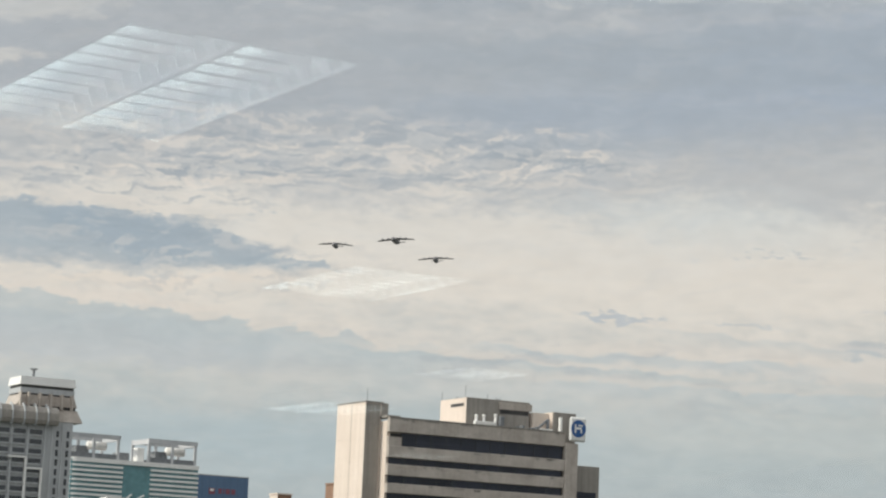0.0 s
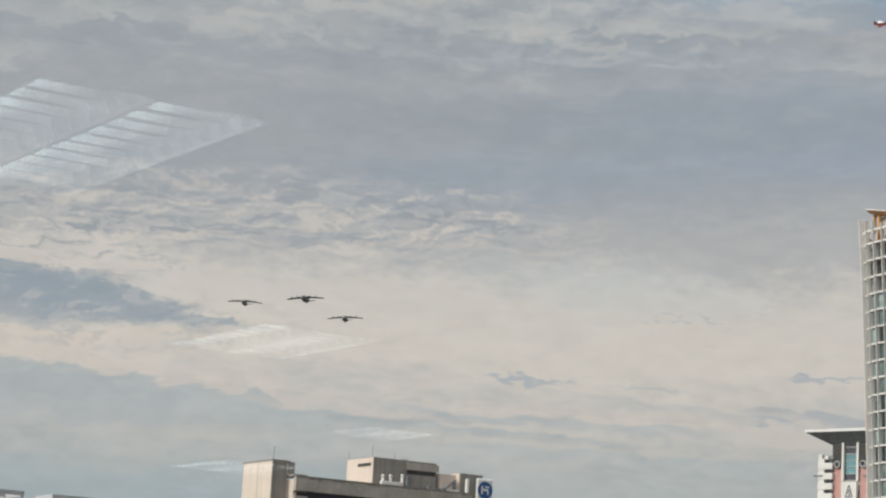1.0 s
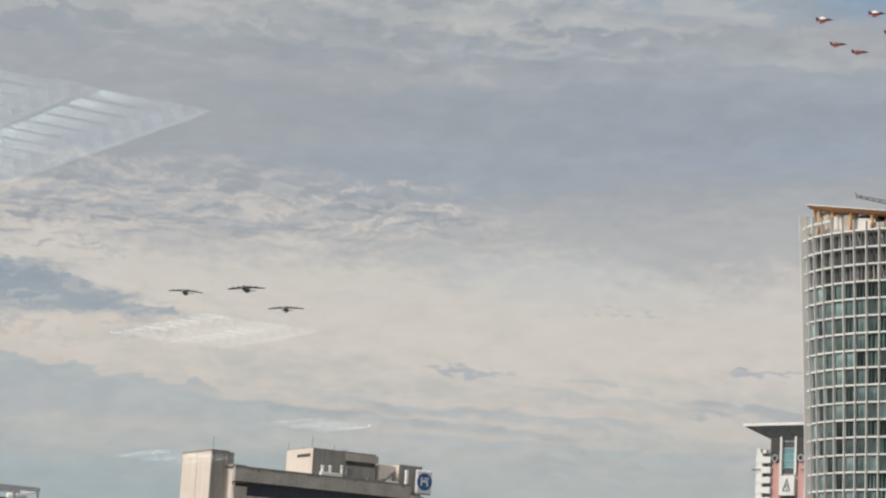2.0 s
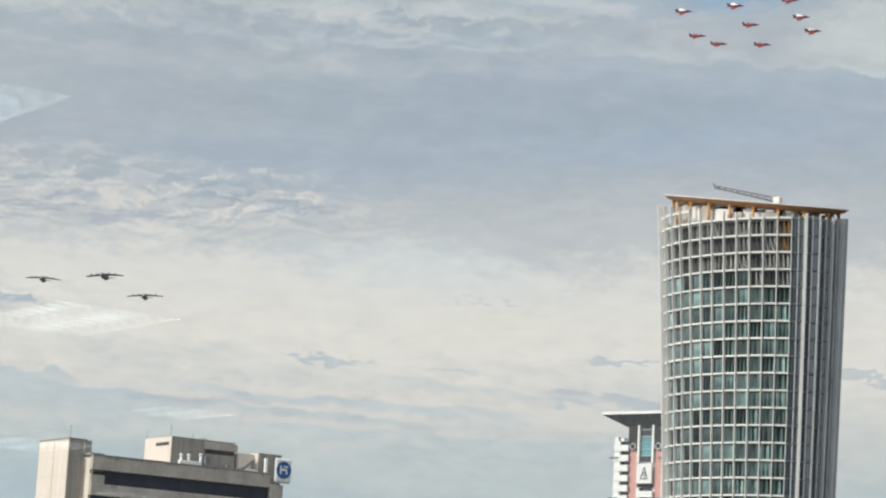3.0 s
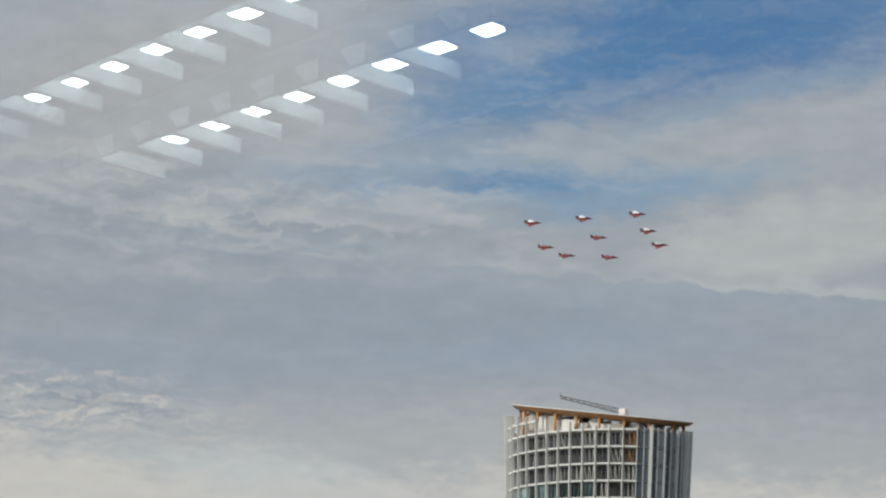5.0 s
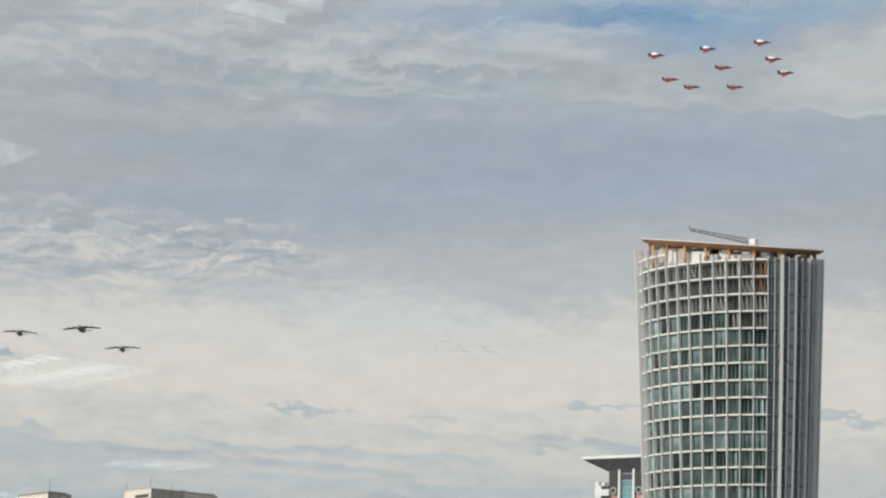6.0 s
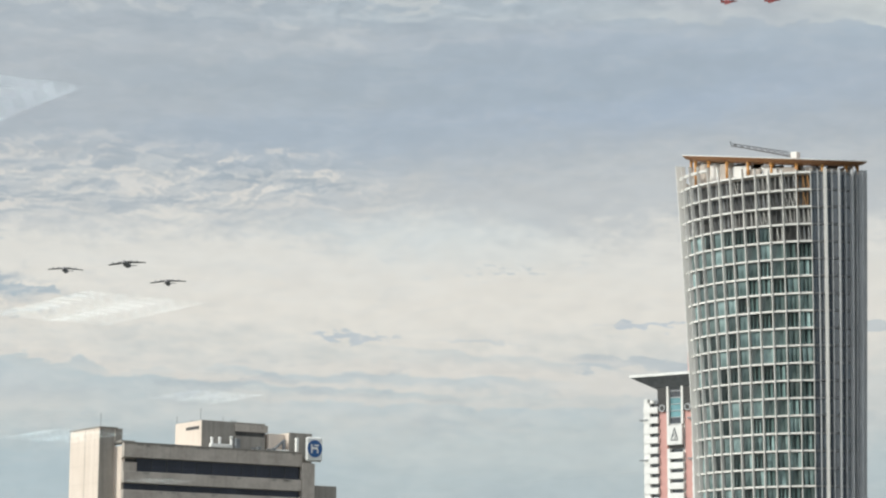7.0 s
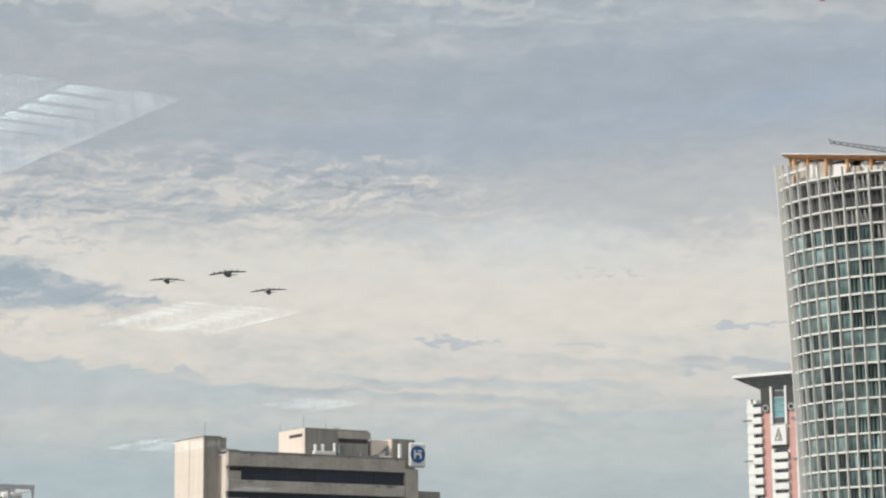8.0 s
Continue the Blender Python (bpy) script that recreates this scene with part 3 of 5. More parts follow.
    beam(bm, (41.0, -1.0, E0 + 39.45), (41.0, -1.06, E0 + 39.45), 1.68, 32)
    part("roundel", bm, M["sign_blue"], s, "blue disc")
    bm = bmesh.new()
    box(bm, 40.1, 40.45, -1.10, -1.07, E0 + 38.6, E0 + 40.3)
    box(bm, 40.45, 41.7, -1.10, -1.07, E0 + 39.3, E0 + 39.75)
    box(bm, 41.45, 41.8, -1.10, -1.07, E0 + 38.6, E0 + 39.3)
    box(bm, 40.9, 41.9, -1.10, -1.07, E0 + 39.95, E0 + 40.25)
    part("emblem", bm, M["white"], s, "white emblem shapes")
    # lower wing
    box_part("wing", (42.0, 50.6, 6.0, 20.0, 0, E0 + 32.9), M["concrete_dark"], b, "lower concrete wing", 0.08)
    for k in range(9):
        zz = E0 + 27.7 - k * 3.45
        box_part("wing_window", (44.4, 49.8, 5.86, 5.98, zz - 1.7, zz), M["strip_glass"], b)
    bm = bmesh.new()
    beam(bm, (43.8, 8, E0 + 32.9), (43.8, 8, E0 + 33.8), 0.6, 10, 0.2)
    part("vent_cowl", bm, M["steel"], b)
    box_part("wing_post", (44.9, 45.3, 5.8, 5.98, E0 + 29, E0 + 32.9), M["dark"], b)
    # thin aerials
    for ax, ay, h0, h1 in ((-2.4, 5, 41.6, 44.2), (20.5, 8, 44.4, 46.8), (26, 9, 44.4, 45.6), (17.5, 12, 44.0, 45.4)):
        bm = bmesh.new()
        beam(bm, (ax, ay, E0 + h0), (ax, ay, E0 + h1), 0.05, 5)
        part("aerial", bm, M["steel"], b)
    for ax, ay, h in ((21.8, 13, 45.0), (29, 10, 45.2)):
        bm = bmesh.new()
        for q in range(5):
            a = math.pi * (q / 4)
            beam(bm, (ax + 0.55 * math.cos(a), ay, E0 + h - 0.2 * math.sin(a)), (ax, ay, E0 + h - 0.75), 0.07, 5)
        part("dish", bm, M["steel"], b)
    return b


office_block()


# ---- the curved tower ----
T_X, T_Y = at(8.145, 560.0)
T_TOP = E0 + 111.2
T_STOREY = 4.05
T_A, T_B, T_TURN = 24.0, 13.5, -36.8


def swell(z):
    """How much the plan grows towards the top."""
    k = max(0.0, min(1.2, (z - E0 - 30) / 85))
    return 0.87 + 0.127 * k ** 1.3


def tower_outline(n):
    """n places at even steps round the oval, each with its outward direction."""
    fine_n = 1440
    pts = [Vector((T_A * math.cos(2 * math.pi * i / fine_n), T_B * math.sin(2 * math.pi * i / fine_n), 0)) for i in range(fine_n + 1)]
    run = [0.0]
    for p, q in zip(pts, pts[1:]):
        run.append(run[-1] + (q - p).length)
    made, j = [], 0
    for k in range(n):
        want = run[-1] * k / n
        while run[j + 1] < want:
            j += 1
        p = pts[j].lerp(pts[j + 1], (want - run[j]) / (run[j + 1] - run[j]))
        made.append((p, Vector((p.x / T_A ** 2, p.y / T_B ** 2, 0)).normalized()))
    return made


def curved_tower():
    m = pose(T_X, T_Y, 0, 0, 0, T_TURN)
    tower = thing("curved_tower", m, "tall curved office tower of pale fins and teal glass", "building")
    back = m.inverted()
    eye = back @ EYE
    n = 36
    spots = tower_outline(n)
    view = radians(-T_TURN - 8.17)

    def lift(w):
        """The height of the roof sheet over a place of the plan."""
        across, away = w.x * math.cos(view) + w.y * math.sin(view), -w.x * math.sin(view) + w.y * math.cos(view)
        return E0 + 117.9 - 0.060 * across + 0.207 * away

    floors = int(T_TOP / T_STOREY)
    levels = [T_TOP - k * T_STOREY for k in range(floors + 1)]

    def place_of(k, z, outset=0.0):
        p, d = spots[k % n]
        lean = 0.75 * max(0.0, min(1.2, (z - E0 - 50) / 65)) ** 2
        return Vector((p.x * swell(z) - lean * math.cos(view), p.y * swell(z) - lean * math.sin(view), z)) + d * outset

    # the edge where the gridded face ends and the finned side begins
    def bearing(p):
        w = m @ p
        return math.degrees(math.atan2(w.x, w.y))

    facing = [k for k in range(n) if (eye - place_of(k, E0 + 90)).dot(spots[k][1]) > 0]
    edge = min(facing, key=lambda k: abs(bearing(place_of(k, E0 + 90)) - 9.16))
    # local order: step +1 or -1 leads from the edge to the finned side
    step = 1 if bearing(place_of(edge + 1, E0 + 90)) > bearing(place_of(edge, E0 + 90)) else -1
    side = {(edge + step * i) % n for i in range(0, 14)}
    front_bays = [(edge - step * (i + 1)) % n if step > 0 else (edge + i) % n for i in range(22)]
    # dark body behind the glass
    bm = bmesh.new()
    rings = []
    for z in [0] + [levels[-1] + i * (T_TOP - levels[-1]) / 12 for i in range(13)]:
        rings.append([bm.verts.new(place_of(k, z, -1.5)) for k in range(n)])
    for a, b in zip(rings, rings[1:]):
        for k in range(n):
            bm.faces.new((a[k], a[(k + 1) % n], b[(k + 1) % n], b[k]))
    bm.faces.new(rings[-1])
    part("core", bm, M["dark"], tower, "dim floors behind the glass")
    # floor bands
    for i, z in enumerate(levels):
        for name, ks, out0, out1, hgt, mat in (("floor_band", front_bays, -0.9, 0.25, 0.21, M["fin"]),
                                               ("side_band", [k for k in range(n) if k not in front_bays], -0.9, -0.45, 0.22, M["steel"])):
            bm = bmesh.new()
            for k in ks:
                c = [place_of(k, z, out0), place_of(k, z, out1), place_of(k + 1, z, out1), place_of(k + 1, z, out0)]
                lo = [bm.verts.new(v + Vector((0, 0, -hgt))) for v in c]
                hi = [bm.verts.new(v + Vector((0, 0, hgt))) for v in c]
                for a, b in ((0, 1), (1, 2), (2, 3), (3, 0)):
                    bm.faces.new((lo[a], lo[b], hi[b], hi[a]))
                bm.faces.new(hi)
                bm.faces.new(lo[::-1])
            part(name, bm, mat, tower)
    bm = bmesh.new()
    for k in front_bays[8:15]:
        z = T_TOP + 3.1
        c = [place_of(k, z, -0.5), place_of(k, z, 0.2), place_of(k + 1, z, 0.2), place_of(k + 1, z, -0.5)]
        lo = [bm.verts.new(v + Vector((0, 0, -0.3))) for v in c]
        hi = [bm.verts.new(v + Vector((0, 0, 0.3))) for v in c]
        for a, b in ((0, 1), (1, 2), (2, 3), (3, 0)):
            bm.faces.new((lo[a], lo[b], hi[b], hi[a]))
        bm.faces.new(hi)
        bm.faces.new(lo[::-1])
    part("parapet_ring", bm, M["fin"], tower, "pale roof-level ring beam")
    # upright fins, which follow the swelling outline and stand above the top band
    steps = [0, E0 + 10] + [E0 + 20 + i * 7 for i in range(14)]
    outer = min(facing, key=lambda k: bearing(place_of(k, E0 + 90)))
    for k in range(n):
        p, d = spots[k]
        along = Vector((-d.y, d.x, 0))
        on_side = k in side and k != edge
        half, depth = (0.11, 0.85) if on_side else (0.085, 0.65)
        if k == (edge + step) % n:
            half, depth = 0.33, 0.9
        if k == outer:
            half, depth = 0.34, 1.0
        bm = bmesh.new()
        rows = []
        top = max(T_TOP + 0.8, lift(spots[k][0]) - (2.6 if k not in side else 2.0))
        for z in steps + [top]:
            q = place_of(k, z)
            rows.append([bm.verts.new(q + along * s + d * o) for s, o in ((-half, -0.35), (half, -0.35), (half, depth), (-half, depth))])
        for a, b in zip(rows, rows[1:]):
            for i in range(4):
                bm.faces.new((a[i], a[(i + 1) % 4], b[(i + 1) % 4], b[i]))
        bm.faces.new(rows[-1])
        # fins past the edge get the darker metal as painted shade
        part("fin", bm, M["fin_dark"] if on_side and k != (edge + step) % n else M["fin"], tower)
    # slimmer fins between them on the side
    for k in sorted(side):
        (p, d), (q, e) = spots[k], spots[(k + 1) % n]
        if (k + 1) % n not in side and step > 0 or k == edge and step < 0:
            continue
        bm = bmesh.new()
        rows = []
        for z in steps + [T_TOP + 0.6]:
            mid = (place_of(k, z) + place_of(k + 1, z)) / 2
            along = Vector((-d.y, d.x, 0))
            rows.append([bm.verts.new(mid + along * s + d * o) for s, o in ((-0.11, -0.3), (0.11, -0.3), (0.11, 0.6), (-0.11, 0.6))])
        for a, b in zip(rows, rows[1:]):
            for i in range(4):
                bm.faces.new((a[i], a[(i + 1) % 4], b[(i + 1) % 4], b[i]))
        bm.faces.new(rows[-1])
        # same darker metal, with the side's shade in its colour
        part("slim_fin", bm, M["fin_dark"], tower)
    # one folded window of unit size, shared by the bays
    def bay_mesh(name, materials, cuts):
        bm = bmesh.new()
        for i, ((l0, l1, y0), (r0, r1, y1)) in enumerate(zip(cuts, cuts[1:])):
            f = bm.faces.new([bm.verts.new(v) for v in ((l0, y0, 0), (r0, y1, 0), (r1, y1, 1), (l1, y0, 1))])
            f.material_index = i % len(materials)
        me = mesh_of(bm, name, materials[0])
        for extra in materials[1:]:
            me.materials.append(extra)
        return me

    # light and dark glass by turns paints in each facet's sky reflection
    shapes = []
    for cuts in ([(0, 0, 0), (0.14, 0.06, -0.2), (0.30, 0.38, 0.0), (0.46, 0.42, -0.2), (0.62, 0.70, 0), (0.78, 0.74, -0.2), (0.93, 0.97, 0), (1, 1, -0.1)],
                 [(0, 0, -0.1), (0.10, 0.16, 0), (0.34, 0.28, -0.2), (0.44, 0.50, 0.0), (0.68, 0.62, -0.2), (0.76, 0.82, 0), (0.94, 0.9, -0.2), (1, 1, 0)],
                 [(0, 0, 0), (0.2, 0.12, -0.2), (0.42, 0.5, 0.0), (0.62, 0.56, -0.2), (0.86, 0.93, 0), (1, 1, -0.1)]):
        shapes.append(bay_mesh("pane", [M["tower_glass_dark"], M["tower_glass"]], cuts))
    bright_shapes = [bay_mesh("pane", [M["tower_glass"], M["tower_glass_dark"]], cuts) for cuts in (
        [(0, 0, 0), (0.36, 0.30, -0.2), (0.44, 0.48, 0.0), (0.78, 0.74, -0.2), (0.86, 0.92, 0), (1, 1, -0.1)],
        [(0, 0, -0.1), (0.24, 0.30, 0), (0.32, 0.36, -0.2), (0.62, 0.56, 0.0), (0.70, 0.68, -0.2), (1, 1, 0)])]
    # side panes carry their shade in the darker glass colour
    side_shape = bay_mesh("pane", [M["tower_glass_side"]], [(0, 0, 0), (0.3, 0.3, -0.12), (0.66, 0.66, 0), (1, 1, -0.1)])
    rnd = random.Random(5)
    low_verts, low_faces, low_kinds = [], [], []
    for i, z in enumerate(levels[1:31]):
        for k in range(n):
            mid = place_of(k, z)
            if (eye - mid).dot(spots[k][1]) < -4:
                continue
            open_bay = i < 3 and k in front_bays or (i == 3 and k in front_bays[:3])
            a, b = place_of(k, z, -0.75), place_of(k + 1, z, -0.75)
            run = b - a
            w = Matrix.Translation(a + Vector((0, 0, 0.3))) @ Matrix.Rotation(math.atan2(run.y, run.x), 4, "Z") @ Matrix.Rotation(radians(rnd.uniform(-1.5, 1.5)), 4, "X")
            if open_bay:
                bm = bmesh.new()
                lean = rnd.uniform(0.15, 0.35)
                for g in (0.0, 0.36, 0.7):
                    beam(bm, (run.length * (g + 0.06), -0.3, 0), (run.length * (g + 0.06), -0.3, T_STOREY - 0.6), 0.06, 4)
                    if rnd.random() < 0.75:
                        beam(bm, (run.length * (g + 0.08), -0.4, T_STOREY - 0.7), (run.length * (g + lean), -0.4, 0.2), 0.08, 4)
                ob = part("brace", bm, M["gold" if k == front_bays[0] and i < 2 else ("fin" if front_bays.index(k) < 6 and rnd.random() < 0.5 else rnd.choice(("steel", "fin_dark", "steel", "dark")))], tower)
                ob.matrix_basis = w
            else:
                # more light glass next to the edge paints in a brighter sky reflection
                near_edge = front_bays.index(k) < 5 if k in front_bays else False
                shape = side_shape if k not in front_bays else rnd.choice(bright_shapes if near_edge and rnd.random() < 0.55 else shapes)
                fit_to = w @ Matrix.Diagonal((run.length, 3.0, T_STOREY - 0.62, 1))
                if i < 15:
                    ob = new("pane", shape)
                    ob.parent = tower
                    ob.matrix_basis = fit_to
                else:
                    for f in shape.polygons:
                        low_faces.append(tuple(range(len(low_verts), len(low_verts) + 4)))
                        low_verts.extend(tuple(fit_to @ shape.vertices[v].co) for v in f.vertices)
                        low_kinds.append(2 if shape is side_shape else (1 if (f.material_index == 0) == (shape in bright_shapes) else 0))
    me = bpy.data.meshes.new("lower_panes")
    me.from_pydata(low_verts, [], low_faces)
    for mat in ("low_glass_dark", "low_glass", "low_glass_side"):
        me.materials.append(M[mat])
    for f, kind in zip(me.polygons, low_kinds):
        f.material_index = kind
    low = new("lower_panes", me)
    low.parent = tower
    tagged(low, "teal window panes of the lower storeys", kind="stuff")
    # tilted roof sheet: a thin oval with a shallow tapering underside, rising away from the street
    bm = bmesh.new()
    rings = []
    for s, dz in ((0.985, 0.26), (1.0, 0.0), (0.955, -0.75), (0.86, -1.2), (0.68, -1.35)):
        rings.append([bm.verts.new((p.x * s, p.y * s, lift(p * s) + dz)) for p, d in spots])
    for a, b in zip(rings, rings[1:]):
        for k in range(n):
            bm.faces.new((a[k], a[(k + 1) % n], b[(k + 1) % n], b[k]))
    bm.faces.new(rings[0])
    bm.faces.new(rings[-1][::-1])
    part("roof_canopy", bm, M["wood"], tower, "thin tilted orange-brown roof sheet")
    bm = bmesh.new()
    for k in range(n):
        (p, d), (q, e) = spots[k], spots[(k + 1) % n]
        beam(bm, Vector((p.x, p.y, lift(p) + 0.22)) * 1.0, (q.x, q.y, lift(q) + 0.22), 0.12, 5)
    part("roof_rim", bm, M["white"], tower, "pale roof rim")
    for k in range(1, n, 2):
        p, d = spots[k]
        base = Vector((p.x * 0.9, p.y * 0.9, T_TOP))
        h = lift(base) - 0.7
        bm = bmesh.new()
        beam(bm, base, (base.x, base.y, h - 0.9), 0.30, 8, 0.36)
        beam(bm, (base.x, base.y, h - 1.0), (base.x - d.x * 0.3, base.y - d.y * 0.3, h + 0.3), 0.36, 8, 0.75)
        part("roof_prop", bm, M["gold"], tower, smooth=True)
    for k in range(0, n, 3):
        p, d = spots[k]
        q = Vector((p.x * 0.74, p.y * 0.74, 0))
        bm = bmesh.new()
        box(bm, q.x - 1.3, q.x + 1.3, q.y - 1.0, q.y + 1.0, T_TOP + 0.06, T_TOP + 1.6 + 0.5 * (k % 2), 0.1)
        part("roof_machine", bm, M["steel"] if k % 2 else M["fin"], tower)
    # stepped plant walls under the roof sheet
    for k in range(n):
        (p, d), (q, e) = spots[k], spots[(k + 1) % n]
        s = 0.80 if k % 3 else 0.86
        h = lift((p + q) * s / 2) - (1.5, 2.1, 1.8, 2.6)[k % 4]
        bm = bmesh.new()
        outline = [(p.x * s, p.y * s), (q.x * s, q.y * s), (q.x * (s - 0.1), q.y * (s - 0.1)), (p.x * (s - 0.1), p.y * (s - 0.1))]
        prism(bm, outline, T_TOP + 0.06, h)
        part("plant_wall", bm, M["white"] if k % 3 else M["concrete"], tower)
    bm = bmesh.new()
    prism(bm, [(p.x * 0.93, p.y * 0.93) for p, d in spots], T_TOP - 0.5, T_TOP + 0.05)
    part("top_deck", bm, M["concrete"], tower)
    # cleaning crane boom lying on the roof
    def spot(az, el, dist):
        x, y = at(az, dist)
        return back @ Vector((x, y, E0 + dist * math.tan(radians(el))))

    a, b = spot(7.16, 12.26, 556), spot(8.62, 11.98, 556)
    crane = bmesh.new()
    for off in ((0, 0, 0.5), (0, 0.5, -0.4), (0, -0.5, -0.4)):
        beam(crane, a + Vector(off) * 0.6, b + Vector(off) * 1.2, 0.1, 5)
    for i in range(9):
        p, q = a.lerp(b, i / 9), a.lerp(b, (i + 1) / 9)
        beam(crane, p + Vector((0, 0, 0.4)), q + Vector((0, 0.3, -0.4)), 0.07, 4)
        beam(crane, p + Vector((0, -0.3, -0.4)), q + Vector((0, 0, 0.4)), 0.07, 4)
    beam(crane, a + Vector((0, 0, -0.5)), a + Vector((-0.5, 0, 0.9)), 0.16, 5)
    part("crane_boom", crane, M["steel"], tower, "grey lattice crane boom")
    c = spot(8.70, 11.95, 556)
    box_part("crane_cab", (c.x - 0.9, c.x + 0.9, c.y - 0.9, c.y + 0.9, lift(c) + 0.2, c.z + 0.9), M["white"], tower, "small white crane cab", 0.1)
    return tower


curved_tower()

# ---- the pink and white apartment tower behind ----
def apartment_tower():
    x, y = at(4.93, 700)
    b = thing("apartment_tower", pose(x, y, 0, 0, 0, -35), "pink and white apartment tower with a winged roof", "building")
    H, floor_h = E0 + 73.6, 2.98
    box_part("body", (0.4, 26, 0.9, 20, 0, H - 0.4), M["white"], b, "white stuccoed body")
    # stacks of balconies
    for x0, x1, top, group in ((0.0, 4.9, H, 0), (7.9, 13.4, E0 + 59.9, 1), (16.2, 21.0, H, 0)):
        n = int((top - 4) / floor_h)
        for i in range(n):
            z = top - (i + 1) * floor_h
            if z < E0 + 8:
                break
            bal = box_part("balcony", (x0, x1, -0.75, 0.85, z, z + 1.9), M["white"], b, bevel=0.09)
            box_part("opening", (x0 + (1.0 if group else 2.2), x1 - (1.0 if group else 0.3), 0.5, 0.84, z + 1.92, z + floor_h - 0.06), M["far_glass"], bal, "dark balcony door")
            box_part("side_screen", (x0 + (0.0 if group else 0.1), x0 + (0.9 if group else 2.1), -0.6, 0.84, z + 1.92, z + floor_h), M["white"], bal)
        if not group:
            for i in range(0, n, 4):
                z = top - (i + 2) * floor_h + 0.9
                if z > E0 + 8:
                    box_part("ledge", (x0 - 1.3, x0 + 1.6, -1.0, 0.6, z, z + 0.4), M["steel"], b)
    box_part("drain_pipe", (-0.45, -0.2, 0.2, 0.5, 0, H - 1), M["steel"], b)
    for x0, x1 in ((4.95, 7.65), (13.6, 16.1)):
        box_part("pink_strip", (x0, x1, 0.2, 0.88, 0, E0 + 71.2), M["pink"], b, "pink painted wall strip")
        box_part("bracket", (x0 - 0.3, x1 - 0.2, -0.3, 0.88, E0 + 71.22, E0 + 78.5), M["dark"], b, "dark steel roof bracket")
        bm = bmesh.new()
        for k in range(14):
            a = math.pi * 2 * k / 14
            c = math.pi * 2 * (k + 1) / 14
            zc, xc = E0 + 72.0, (x0 + x1) / 2
            beam(bm, (xc + 0.9 * math.cos(a), -0.5, zc + 0.9 * math.sin(a)), (xc + 0.9 * math.cos(c), -0.5, zc + 0.9 * math.sin(c)), 0.22, 5)
        part("ring", bm, M["fin_dark"], b, "pale steel ring")
    # glazed slot between two white columns, with a panel below
    for xx in (7.75, 12.6):
        box_part("column", (xx, xx + 0.75, -0.5, 0.5, E0 + 67.1, E0 + 79.2), M["fin"], b, "white upright column", 0.06)
    for i in range(6):
        z = E0 + 67.2 + i * 1.95
        box_part("slot_pane", (8.6, 12.5, 0.3, 0.4, z + 0.2, z + 1.9), M["teal_glass"] if i in (1, 2, 3) else M["far_glass"], b)
        box_part("slot_rail", (8.55, 12.55, 0.1, 0.3, z, z + 0.18), M["fin_dark"], b)
    panel = box_part("panel", (8.0, 13.1, -0.9, -0.1, E0 + 61.0, E0 + 66.9), M["white"], b, "white panel with a grey emblem", 0.08)
    bm = bmesh.new()
    for (ax, az), (cx, cz) in (((9.4, 62.4), (10.6, 65.9)), ((10.6, 65.9), (11.7, 62.4)), ((11.7, 62.4), (9.4, 62.4)), ((10.0, 63.4), (11.0, 64.6)), ((10.6, 62.6), (11.2, 63.8))):
        beam(bm, (ax, -0.95, E0 + az), (cx, -0.95, E0 + cz), 0.16, 5)
    part("emblem", bm, M["steel"], panel, "grey line emblem")
    box_part("panel_shadow_gap", (8.3, 13.0, -0.1, 0.5, E0 + 60.1, E0 + 60.95), M["dark"], b)
    # winged roof: thin outer rim, hull-shaped underside
    bm = bmesh.new()
    top = [bm.verts.new((xx, yy, E0 + 82.0)) for xx, yy in ((-2.9, -3.4), (24, -3.4), (24, 23), (-2.9, 23))]
    rim = [bm.verts.new((xx, yy, E0 + 81.35)) for xx, yy in ((-2.9, -3.4), (24, -3.4), (24, 23), (-2.9, 23))]
    keel = [bm.verts.new((xx, yy, E0 + 77.2)) for xx, yy in ((5.4, 0.6), (24, 0.6), (24, 18), (5.4, 18))]
    for a, c in ((top, rim), (rim, keel)):
        for i in range(4):
            j = (i + 1) % 4
            bm.faces.new((a[i], a[j], c[j], c[i]))
    bm.faces.new(top)
    bm.faces.new(keel[::-1])
    part("winged_roof", bm, M["steel"], b, "grey winged roof with a hull-like underside")
    box_part("roof_rim", (-3.0, 24.1, -3.52, -3.42, E0 + 81.3, E0 + 82.15), M["white"], b)
    # parapet pieces
    for xx in (0.2, 2.2, 3.9):
        box_part("parapet_block", (xx, xx + 1.2, -0.6, 0.8, H + 0.02, H + 0.9 + 0.5 * (xx < 1)), M["white"] if xx < 3 else M["steel"], b)
    # rear pylon
    px = 5.9
    box_part("pylon", (px, px + 5, 16.0, 19.8, E0 + 82.1, E0 + 121.5), M["pink"], b, "tall pink pylon", 0.2)
    return b


apartment_tower()


